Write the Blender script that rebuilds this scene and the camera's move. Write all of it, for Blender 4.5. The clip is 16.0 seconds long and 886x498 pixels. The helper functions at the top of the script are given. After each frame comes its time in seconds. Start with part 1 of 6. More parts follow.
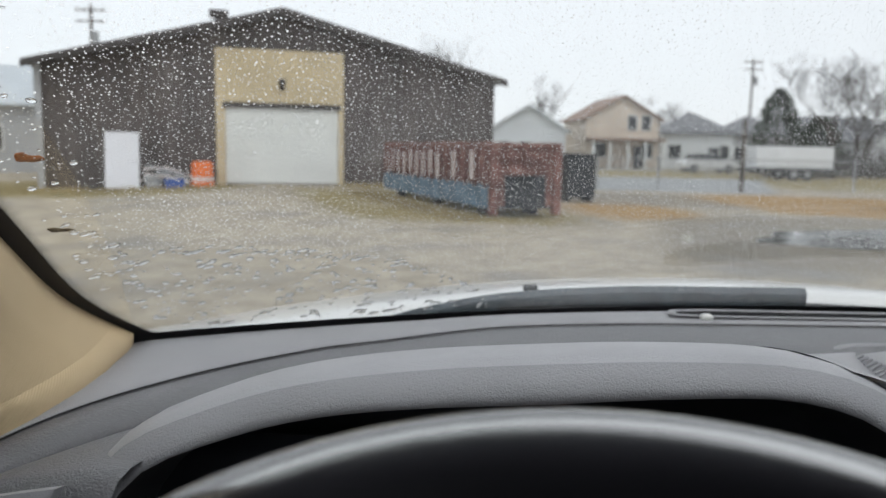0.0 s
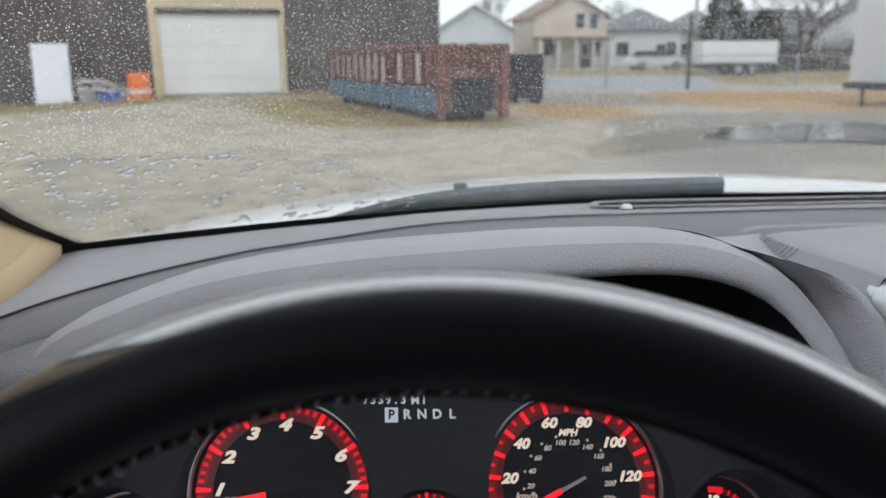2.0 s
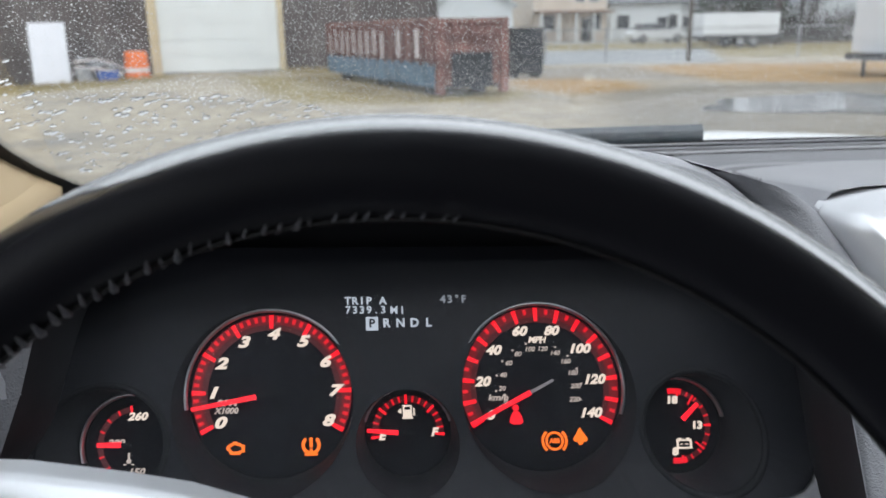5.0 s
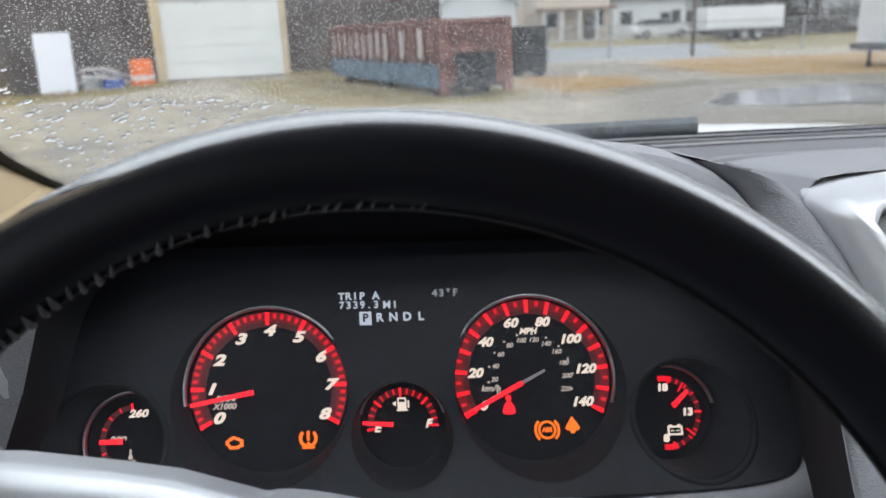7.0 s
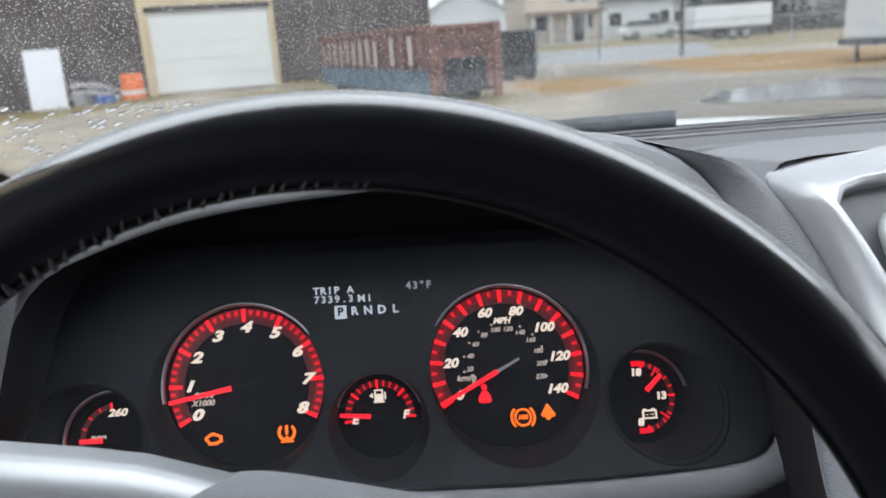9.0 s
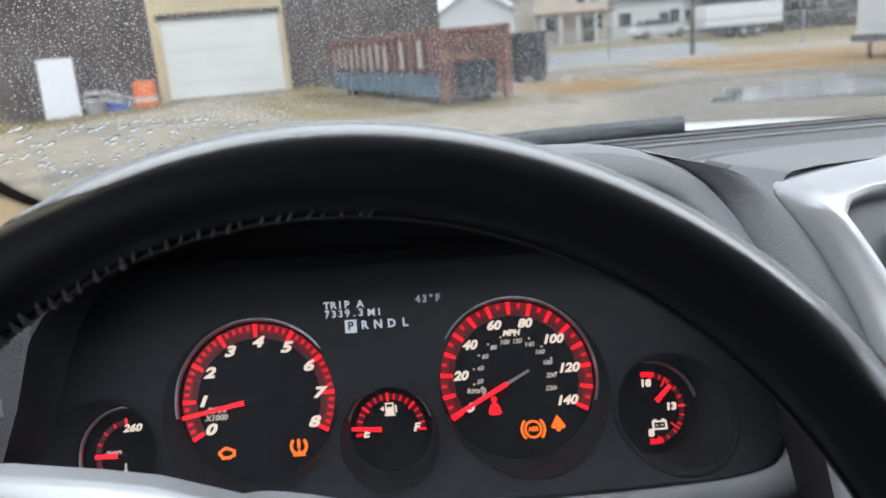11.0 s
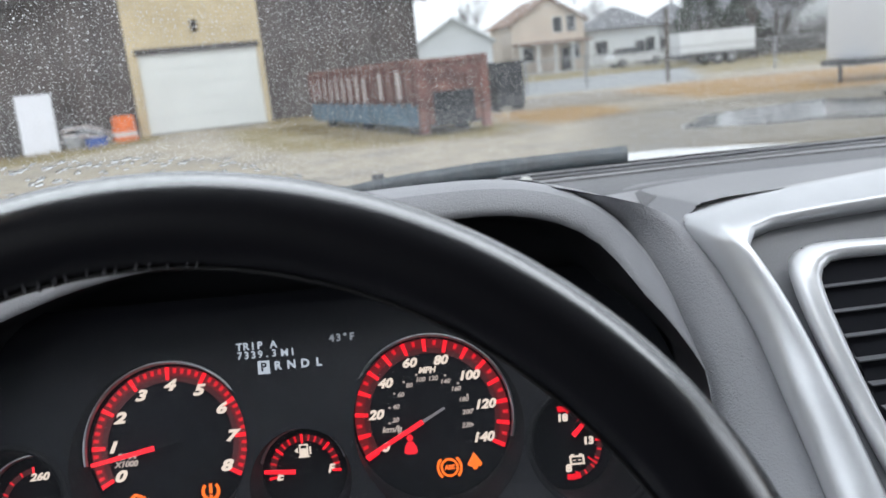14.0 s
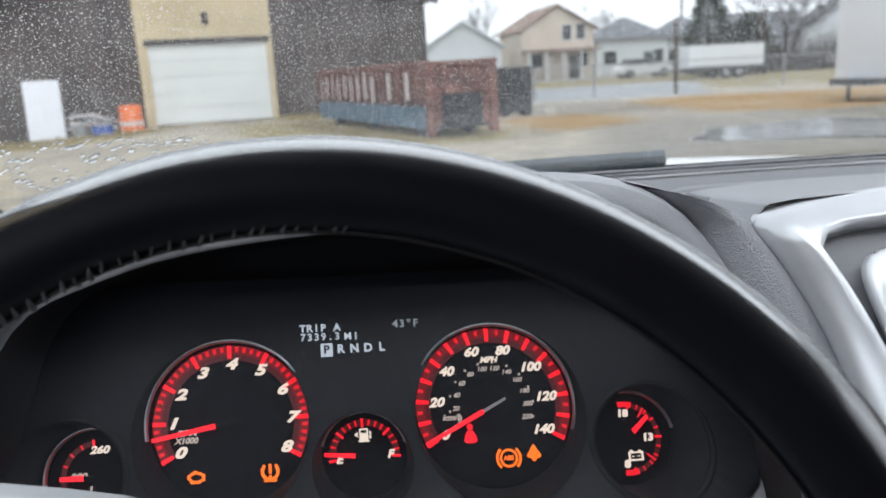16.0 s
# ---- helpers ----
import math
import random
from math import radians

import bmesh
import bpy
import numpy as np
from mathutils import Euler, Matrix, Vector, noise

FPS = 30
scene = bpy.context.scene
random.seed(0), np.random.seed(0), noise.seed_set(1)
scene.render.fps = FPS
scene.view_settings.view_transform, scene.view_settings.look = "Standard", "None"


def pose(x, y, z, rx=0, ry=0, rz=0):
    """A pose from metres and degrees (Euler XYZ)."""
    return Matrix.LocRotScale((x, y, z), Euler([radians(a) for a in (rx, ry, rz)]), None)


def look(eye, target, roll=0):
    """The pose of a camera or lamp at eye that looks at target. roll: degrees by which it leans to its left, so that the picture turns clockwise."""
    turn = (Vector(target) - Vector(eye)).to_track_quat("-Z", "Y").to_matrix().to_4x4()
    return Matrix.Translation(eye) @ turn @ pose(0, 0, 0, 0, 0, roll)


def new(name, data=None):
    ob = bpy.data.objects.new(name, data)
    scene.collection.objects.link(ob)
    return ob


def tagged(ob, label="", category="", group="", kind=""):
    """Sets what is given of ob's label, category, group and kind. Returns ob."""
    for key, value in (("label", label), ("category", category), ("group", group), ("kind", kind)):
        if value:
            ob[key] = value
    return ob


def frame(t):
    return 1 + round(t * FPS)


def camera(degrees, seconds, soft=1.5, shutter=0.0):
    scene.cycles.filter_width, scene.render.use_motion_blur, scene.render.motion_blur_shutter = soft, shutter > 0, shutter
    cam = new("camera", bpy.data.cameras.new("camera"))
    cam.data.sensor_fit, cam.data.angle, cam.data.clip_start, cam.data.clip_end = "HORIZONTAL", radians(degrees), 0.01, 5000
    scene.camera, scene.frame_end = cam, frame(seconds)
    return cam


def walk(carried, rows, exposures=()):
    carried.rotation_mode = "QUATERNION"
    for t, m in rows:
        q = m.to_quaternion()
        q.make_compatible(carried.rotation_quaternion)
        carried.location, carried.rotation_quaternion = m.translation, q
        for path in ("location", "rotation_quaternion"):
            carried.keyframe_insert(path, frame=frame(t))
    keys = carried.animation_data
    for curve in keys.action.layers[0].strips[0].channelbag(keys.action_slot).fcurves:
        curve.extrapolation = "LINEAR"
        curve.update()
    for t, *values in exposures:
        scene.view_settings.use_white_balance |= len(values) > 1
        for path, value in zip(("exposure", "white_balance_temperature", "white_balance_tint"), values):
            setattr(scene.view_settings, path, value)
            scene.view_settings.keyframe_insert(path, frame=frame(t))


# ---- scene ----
# ---- camera ----
cam = camera(59.5, 16.0, soft=1.5)
# seconds, eye, yaw, pitch, roll (degrees)
PATH = [
    (0, 0.0903, -0.3603, 1.3770, 0.09, -7.31, 1.09),
    (0.5, 0.0742, -0.3859, 1.3837, 2.97, -7.89, 0.84),
    (0.6, 0.0659, -0.3910, 1.3829, 3.19, -8.11, 0.87),
    (0.9, 0.0637, -0.3837, 1.3813, 3.13, -8.79, 0.86),
    (1, 0.0722, -0.3810, 1.3834, 2.90, -9.06, 0.78),
    (1.2, 0.0824, -0.3860, 1.3860, 2.03, -9.43, 0.53),
    (1.5, 0.0866, -0.3962, 1.3826, 0.27, -10.65, -0.12),
    (1.8, 0.1088, -0.3955, 1.3795, -2.25, -12.88, -0.06),
    (2, 0.1115, -0.3770, 1.3734, -3.52, -14.19, -0.44),
    (2.5, 0.1086, -0.3700, 1.3785, -5.39, -16.64, -0.48),
    (3, 0.1302, -0.4078, 1.3576, -5.56, -16.90, -0.41),
    (3.5, 0.1484, -0.4221, 1.3503, -4.70, -16.53, -0.39),
    (4, 0.1229, -0.4160, 1.3531, -3.84, -15.98, -0.47),
    (6.5, 0.1274, -0.4134, 1.3430, -2.96, -15.86, -2.02),
    (7, 0.1324, -0.4234, 1.3483, -2.77, -15.82, -2.48),
    (7.5, 0.1386, -0.4241, 1.3483, -2.90, -15.55, -2.90),
    (8, 0.1453, -0.4286, 1.3517, -3.02, -15.36, -3.40),
    (8.5, 0.1490, -0.4316, 1.3488, -3.23, -15.30, -3.68),
    (9, 0.1452, -0.4320, 1.3415, -3.09, -15.39, -4.01),
    (11.5, 0.1499, -0.4339, 1.3512, -2.14, -14.92, -4.96),
    (12, 0.1531, -0.4340, 1.3531, -2.42, -14.63, -4.92),
    (12.5, 0.1508, -0.4381, 1.3503, -2.74, -14.23, -5.04),
    (13, 0.1552, -0.4354, 1.3542, -3.16, -13.64, -5.44),
    (13.5, 0.1772, -0.4397, 1.3497, -3.39, -13.18, -5.70),
    (14, 0.1891, -0.4349, 1.3494, -3.61, -13.14, -5.71),
    (14.5, 0.1589, -0.4332, 1.3461, -3.67, -13.02, -5.16),
    (15, 0.1703, -0.4415, 1.3476, -3.64, -12.98, -4.39),
    (15.5, 0.1538, -0.4324, 1.3494, -3.65, -12.91, -3.63),
    (16, 0.1498, -0.4331, 1.3444, -3.63, -12.93, -3.30),
]


def eye_pose(x, y, z, yaw, pitch, roll):
    yw, pt = radians(yaw), radians(pitch)
    way = Vector((-math.sin(yw) * math.cos(pt), math.cos(yw) * math.cos(pt), math.sin(pt)))
    e = Vector((x, y, z))
    return look(e, e + way, roll)


walk(cam, [(r[0], eye_pose(*r[1:])) for r in PATH], exposures=[(0.0, 0.36, 6500, 10), (1.5, 0.42, 6450, 10), (2.0, 0.55, 6350, 10), (2.5, 0.82, 6250, 10), (16.0, 0.82, 6250, 10)])
cam.data.dof.use_dof = True
cam.data.dof.focus_distance = 0.35
cam.data.dof.aperture_fstop = 14.0

# ---- world and light: a rainy overcast day ----
world = bpy.data.worlds.new("overcast")
scene.world = world
world.use_nodes = True
wn, wl = world.node_tree.nodes, world.node_tree.links
sky = wn.new("ShaderNodeTexSky")
sky.sky_type = "NISHITA"
sky.sun_disc = False
sky.sun_elevation = radians(40)
sky.sun_rotation = radians(150)
dim = wn.new("ShaderNodeMix")
dim.data_type = "RGBA"
dim.inputs["Factor"].default_value = 0.93
dim.inputs[7].default_value = (7.5, 7.75, 8.15, 1)
wl.new(sky.outputs["Color"], dim.inputs[6])
wl.new(dim.outputs[2], wn["Background"].inputs["Color"])
wn["Background"].inputs["Strength"].default_value = 0.105

sun_data = bpy.data.lights.new("sun", "SUN")
sun_data.energy, sun_data.angle, sun_data.color = 0.6, radians(25), (1.0, 0.98, 0.95)
sun = new("sun", sun_data)
sun.matrix_basis = look((0, 0, 30), (-8, 17, 0))

# added area lamps at the two side windows, boosting the skylight in the cabin
for side, power in ((-0.325, 0.7), (1.325, 0.5)):
    window_data = bpy.data.lights.new("side_window_fill", "AREA")
    window_data.shape, window_data.size, window_data.size_y, window_data.energy = "RECTANGLE", 0.8, 0.4, power
    window_data.color = (0.93, 0.97, 1.0)
    new("side_window_fill", window_data).matrix_basis = look((side, -0.55, 1.42), (side + (0.5 if side < 0 else -0.5), -0.55, 1.36))

# added unseen lamp under the upper windshield, boosting skylight on the dash
upper_data = bpy.data.lights.new("windshield_fill", "AREA")
upper_data.shape, upper_data.size, upper_data.size_y, upper_data.energy = "RECTANGLE", 1.05, 0.17, 0.78
upper_data.color = (0.93, 0.97, 1.0)
new("windshield_fill", upper_data).matrix_basis = look((0.37, -0.115, 1.53), (0.37, -0.115 - 0.545, 1.53 - 0.838))


# ---- materials ----
def principled(name):
    m = bpy.data.materials.new(name)
    m.use_nodes = True
    return m, m.node_tree.nodes, m.node_tree.links, m.node_tree.nodes["Principled BSDF"]


def mat(name, col, rough=0.6, metal=0.0, var=0.2, scale=8.0, bump=0.0, bscale=120.0, bdist=0.001, stain=0.0, spec=0.5, stretch=(1, 1, 1), coat=0.0):
    """A surface whose colour varies at two scales, with fine relief."""
    m, n, l, p = principled(name)
    tc, mp = n.new("ShaderNodeTexCoord"), n.new("ShaderNodeMapping")
    mp.inputs["Scale"].default_value = stretch
    l.new(tc.outputs["Object"], mp.inputs["Vector"])
    big, fine = n.new("ShaderNodeTexNoise"), n.new("ShaderNodeTexNoise")
    big.inputs["Scale"].default_value, big.inputs["Detail"].default_value = scale, 6
    fine.inputs["Scale"].default_value, fine.inputs["Detail"].default_value = bscale, 4
    for t in (big, fine):
        l.new(mp.outputs["Vector"], t.inputs["Vector"])
    ramp = n.new("ShaderNodeMapRange")
    ramp.inputs["From Min"].default_value, ramp.inputs["From Max"].default_value = 0.3, 0.7
    ramp.inputs["To Min"].default_value, ramp.inputs["To Max"].default_value = 1 - var, 1 + var
    l.new(big.outputs["Fac"], ramp.inputs["Value"])
    ramp2 = n.new("ShaderNodeMapRange")
    ramp2.inputs["From Min"].default_value, ramp2.inputs["From Max"].default_value = 0.3, 0.7
    ramp2.inputs["To Min"].default_value, ramp2.inputs["To Max"].default_value = 1 - var * 0.6, 1 + var * 0.6
    l.new(fine.outputs["Fac"], ramp2.inputs["Value"])
    mul = n.new("ShaderNodeMath")
    mul.operation = "MULTIPLY"
    l.new(ramp.outputs[0], mul.inputs[0])
    l.new(ramp2.outputs[0], mul.inputs[1])
    tint = n.new("ShaderNodeVectorMath")
    tint.operation = "SCALE"
    tint.inputs[0].default_value = col
    l.new(mul.outputs[0], tint.inputs["Scale"])
    l.new(tint.outputs[0], p.inputs["Base Color"])
    p.inputs["Roughness"].default_value, p.inputs["Metallic"].default_value = rough, metal
    p.inputs["Specular IOR Level"].default_value = spec
    p.inputs["Coat Weight"].default_value = coat
    if bump:
        b = n.new("ShaderNodeBump")
        b.inputs["Strength"].default_value, b.inputs["Distance"].default_value = bump, bdist
        l.new(fine.outputs["Fac"], b.inputs["Height"])
        l.new(b.outputs[0], p.inputs["Normal"])
    return m


def leather_grain(name, col, rough, size=700.0, depth=0.0006, strength=0.8, spec=0.5):
    """Grained plastic or leather: small cells with soft valleys."""
    m, n, l, p = principled(name)
    tc = n.new("ShaderNodeTexCoord")
    v, big = n.new("ShaderNodeTexVoronoi"), n.new("ShaderNodeTexNoise")
    warp = n.new("ShaderNodeTexNoise")
    warp.inputs["Scale"].default_value = size * 0.6
    mixv = n.new("ShaderNodeMix")
    mixv.data_type = "VECTOR"
    mixv.inputs["Factor"].default_value = 0.004
    l.new(tc.outputs["Object"], warp.inputs["Vector"])
    l.new(tc.outputs["Object"], mixv.inputs[4])
    l.new(warp.outputs["Color"], mixv.inputs[5])
    l.new(mixv.outputs[1], v.inputs["Vector"])
    v.feature = "SMOOTH_F1"
    v.inputs["Scale"].default_value = size
    big.inputs["Scale"].default_value, big.inputs["Detail"].default_value = 14, 5
    l.new(tc.outputs["Object"], big.inputs["Vector"])
    b = n.new("ShaderNodeBump")
    b.invert = True
    b.inputs["Strength"].default_value, b.inputs["Distance"].default_value = strength, depth
    l.new(v.outputs["Distance"], b.inputs["Height"])
    l.new(b.outputs[0], p.inputs["Normal"])
    ramp = n.new("ShaderNodeMapRange")
    ramp.inputs["To Min"].default_value, ramp.inputs["To Max"].default_value = 0.8, 1.2
    l.new(big.outputs["Fac"], ramp.inputs["Value"])
    tint = n.new("ShaderNodeVectorMath")
    tint.operation = "SCALE"
    tint.inputs[0].default_value = col
    l.new(ramp.outputs[0], tint.inputs["Scale"])
    l.new(tint.outputs[0], p.inputs["Base Color"])
    rr = n.new("ShaderNodeMapRange")
    rr.inputs["To Min"].default_value, rr.inputs["To Max"].default_value = rough - 0.08, rough + 0.08
    l.new(big.outputs["Fac"], rr.inputs["Value"])
    l.new(rr.outputs[0], p.inputs["Roughness"])
    p.inputs["Specular IOR Level"].default_value = spec
    return m


def polished(m, ior, rough):
    """Puts a highlight on rim leather: satin coat at glancing angles, outer side only."""
    n, l = m.node_tree.nodes, m.node_tree.links
    p = n["Principled BSDF"]
    facing, gain = n.new("ShaderNodeLayerWeight"), n.new("ShaderNodeMapRange")
    facing.inputs["Blend"].default_value = 0.5
    gain.interpolation_type = "SMOOTHSTEP"
    gain.inputs["From Min"].default_value, gain.inputs["From Max"].default_value = 0.2, 0.45
    l.new(facing.outputs["Facing"], gain.inputs["Value"])
    place, flat, length, outer, both = (n.new("ShaderNode" + k) for k in ("TexCoord", "VectorMath", "VectorMath", "MapRange", "Math"))
    flat.operation, flat.inputs[1].default_value = "MULTIPLY", (1, 1, 0)
    length.operation, both.operation = "LENGTH", "MULTIPLY"
    outer.interpolation_type = "SMOOTHSTEP"
    outer.inputs["From Min"].default_value, outer.inputs["From Max"].default_value = 0.166, 0.172
    l.new(place.outputs["Object"], flat.inputs[0])
    l.new(flat.outputs[0], length.inputs[0])
    l.new(length.outputs["Value"], outer.inputs["Value"])
    l.new(gain.outputs[0], both.inputs[0])
    l.new(outer.outputs[0], both.inputs[1])
    l.new(both.outputs[0], p.inputs["Coat Weight"])
    p.inputs["Coat Roughness"].default_value, p.inputs["Coat IOR"].default_value = rough, ior
    return m


def glow(name, col, strength):
    m, n, l, p = principled(name)
    p.inputs["Base Color"].default_value = (0.02, 0.02, 0.02, 1)
    p.inputs["Emission Color"].default_value = (*col, 1)
    p.inputs["Emission Strength"].default_value = strength
    return m


def glass(name, ior=1.45, col=(1, 1, 1), rough=0.0):
    m, n, l, p = principled(name)
    p.inputs["Base Color"].default_value = (*col, 1)
    p.inputs["Transmission Weight"].default_value = 1
    p.inputs["Roughness"].default_value = rough
    p.inputs["IOR"].default_value = ior
    return m


M_PAD = leather_grain("dash_plastic", (0.29, 0.294, 0.312), 0.45, 900, 0.0005, 0.45)
M_STRIP = leather_grain("dash_grained", (0.15, 0.152, 0.164), 0.42, 760, 0.0008, 0.8)
M_HOOD = leather_grain("hood_plastic", (0.33, 0.334, 0.355), 0.45, 900, 0.0005, 0.45)
M_BROW = leather_grain("hood_grained", (0.26, 0.264, 0.281), 0.5, 950, 0.0006, 0.6)
M_CHEEK = leather_grain("cheek_grained", (0.29, 0.294, 0.312), 0.5, 850, 0.0007, 0.7)
M_RIDGE = mat("dark_grey_plastic", (0.13, 0.131, 0.142), 0.5, var=0.1, bscale=900)
M_LEATHER = polished(leather_grain("wheel_leather", (0.015, 0.015, 0.019), 0.5, 900, 0.0003, 0.25, 0.15), 2.15, 0.15)
M_BLACK = mat("black_plastic", (0.016, 0.0165, 0.0195), 0.55, var=0.15, bump=0.1, bscale=900)
M_PLATE = mat("satin_cluster_plate", (0.0112, 0.012, 0.016), 0.55, var=0.08, bscale=900, spec=0.2)
M_FUNNEL = mat("dark_funnel", (0.012, 0.0125, 0.015), 0.6, var=0.1, bscale=900, spec=0.15)
# pale, nearly transparent colour stands in for haze on the gauge cover
M_LENS = mat("hazed_clear_cover", (0.7, 0.74, 0.82), 0.6, var=0.25, scale=25, bscale=400, spec=0.2)
M_LENS.node_tree.nodes["Principled BSDF"].inputs["Alpha"].default_value = 0.015
M_TAIL = mat("grey_needle_tail", (0.4, 0.36, 0.36), 0.4, var=0.05)
M_FACE = mat("gauge_black", (0.013, 0.0135, 0.017), 0.85, var=0.1, spec=0.1)
M_GREY = mat("grey_plastic", (0.2, 0.203, 0.217), 0.45, var=0.08, bump=0.1, bscale=900)
M_LOWER = mat("satin_grey_plastic", (0.27, 0.273, 0.29), 0.45, var=0.08, bump=0.1, bscale=900)
M_SILVER = mat("silver_paint", (0.58, 0.59, 0.61), 0.34, 0.5, var=0.04, scale=30, bscale=2500, bump=0.02, bdist=0.0002, coat=0.3)
M_SATIN = mat("satin_chrome", (0.82, 0.83, 0.85), 0.3, 0.35, var=0.03)
M_RING = mat("ring_metal", (0.42, 0.42, 0.44), 0.3, 1.0, var=0.05)
M_THREAD = mat("black_thread", (0.09, 0.09, 0.1), 0.35, var=0.3, bscale=1500, bump=0.4, bdist=0.0003)
M_RUBBER = mat("black_rubber", (0.012, 0.012, 0.013), 0.6, var=0.2, bump=0.2, bscale=600)
M_WIPER = mat("wet_wiper", (0.05, 0.066, 0.077), 0.35, var=0.5, scale=60, bump=0.6, bscale=420, bdist=0.002)
M_WHITE_CAR = mat("white_car_paint", (0.78, 0.78, 0.76), 0.25, var=0.03, coat=0.5)
M_GLASS = glass("windshield_glass", 1.45, (0.97, 0.99, 0.98))
M_WATER = glass("rain_water", 1.33)


def misty_water():
    """Drop water; a white translucent share stands in for refracted daylight and haze."""
    m = glass("fine_drizzle", 1.33, (1, 1, 1), 0.08)
    n, l = m.node_tree.nodes, m.node_tree.links
    soft, mix = n.new("ShaderNodeBsdfTranslucent"), n.new("ShaderNodeMixShader")
    soft.inputs["Color"].default_value = (1, 1, 1, 1)
    mix.inputs[0].default_value = 0.6
    l.new(n["Principled BSDF"].outputs[0], mix.inputs[1])
    l.new(soft.outputs[0], mix.inputs[2])
    l.new(mix.outputs[0], n["Material Output"].inputs["Surface"])
    return m


M_DRIZZLE = misty_water()
M_CLOTH = mat("headliner_cloth", (0.22, 0.205, 0.18), 0.9, var=0.1, bump=0.2, bscale=800)
M_RED = glow("red_glow", (1.0, 0.004, 0.016), 0.75)
M_RED_SOFT = glow("red_glow_soft", (1.0, 0.004, 0.02), 0.5)
M_RED_DIM = glow("red_glow_dim", (1.0, 0.005, 0.025), 0.085)
M_RED_FAINT = glow("red_glow_faint", (1.0, 0.005, 0.025), 0.03)
M_NEEDLE = glow("needle_red", (1.0, 0.006, 0.018), 0.9)
M_NUM = glow("numeral_white", (1.0, 0.83, 0.68), 0.5)
M_NUM_DIM = glow("numeral_dim", (1.0, 0.83, 0.72), 0.28)
M_LCD = glow("display_white", (0.82, 0.9, 1.0), 0.33)
M_LCD_DIM = glow("display_dim", (0.82, 0.9, 1.0), 0.15)
M_AMBER = glow("amber_lamp", (1.0, 0.16, 0.004), 0.75)


def pillar_material():
    """Beige woven-look moulded trim: fine parallel ribs."""
    m, n, l, p = principled("pillar_beige")
    tc = n.new("ShaderNodeTexCoord")
    mp = n.new("ShaderNodeMapping")
    mp.inputs["Rotation"].default_value = (radians(-33), 0, radians(8))
    w = n.new("ShaderNodeTexWave")
    w.bands_direction = "Z"
    w.inputs["Scale"].default_value, w.inputs["Distortion"].default_value = 170, 0.6
    big = n.new("ShaderNodeTexNoise")
    big.inputs["Scale"].default_value = 12
    l.new(tc.outputs["Object"], mp.inputs["Vector"])
    l.new(mp.outputs[0], w.inputs["Vector"])
    l.new(tc.outputs["Object"], big.inputs["Vector"])
    b = n.new("ShaderNodeBump")
    b.inputs["Strength"].default_value, b.inputs["Distance"].default_value = 0.5, 0.0004
    l.new(w.outputs["Fac"], b.inputs["Height"])
    l.new(b.outputs[0], p.inputs["Normal"])
    mix = n.new("ShaderNodeMix")
    mix.data_type = "RGBA"
    mix.inputs[6].default_value, mix.inputs[7].default_value = (0.55, 0.42, 0.25, 1), (0.64, 0.5, 0.31, 1)
    l.new(big.outputs["Fac"], mix.inputs["Factor"])
    l.new(mix.outputs[2], p.inputs["Base Color"])
    p.inputs["Roughness"].default_value = 0.7
    return m


M_PILLAR = pillar_material()
M_SPEAKER = mat("beige_grille", (0.52, 0.4, 0.25), 0.75, var=0.15, bscale=900)


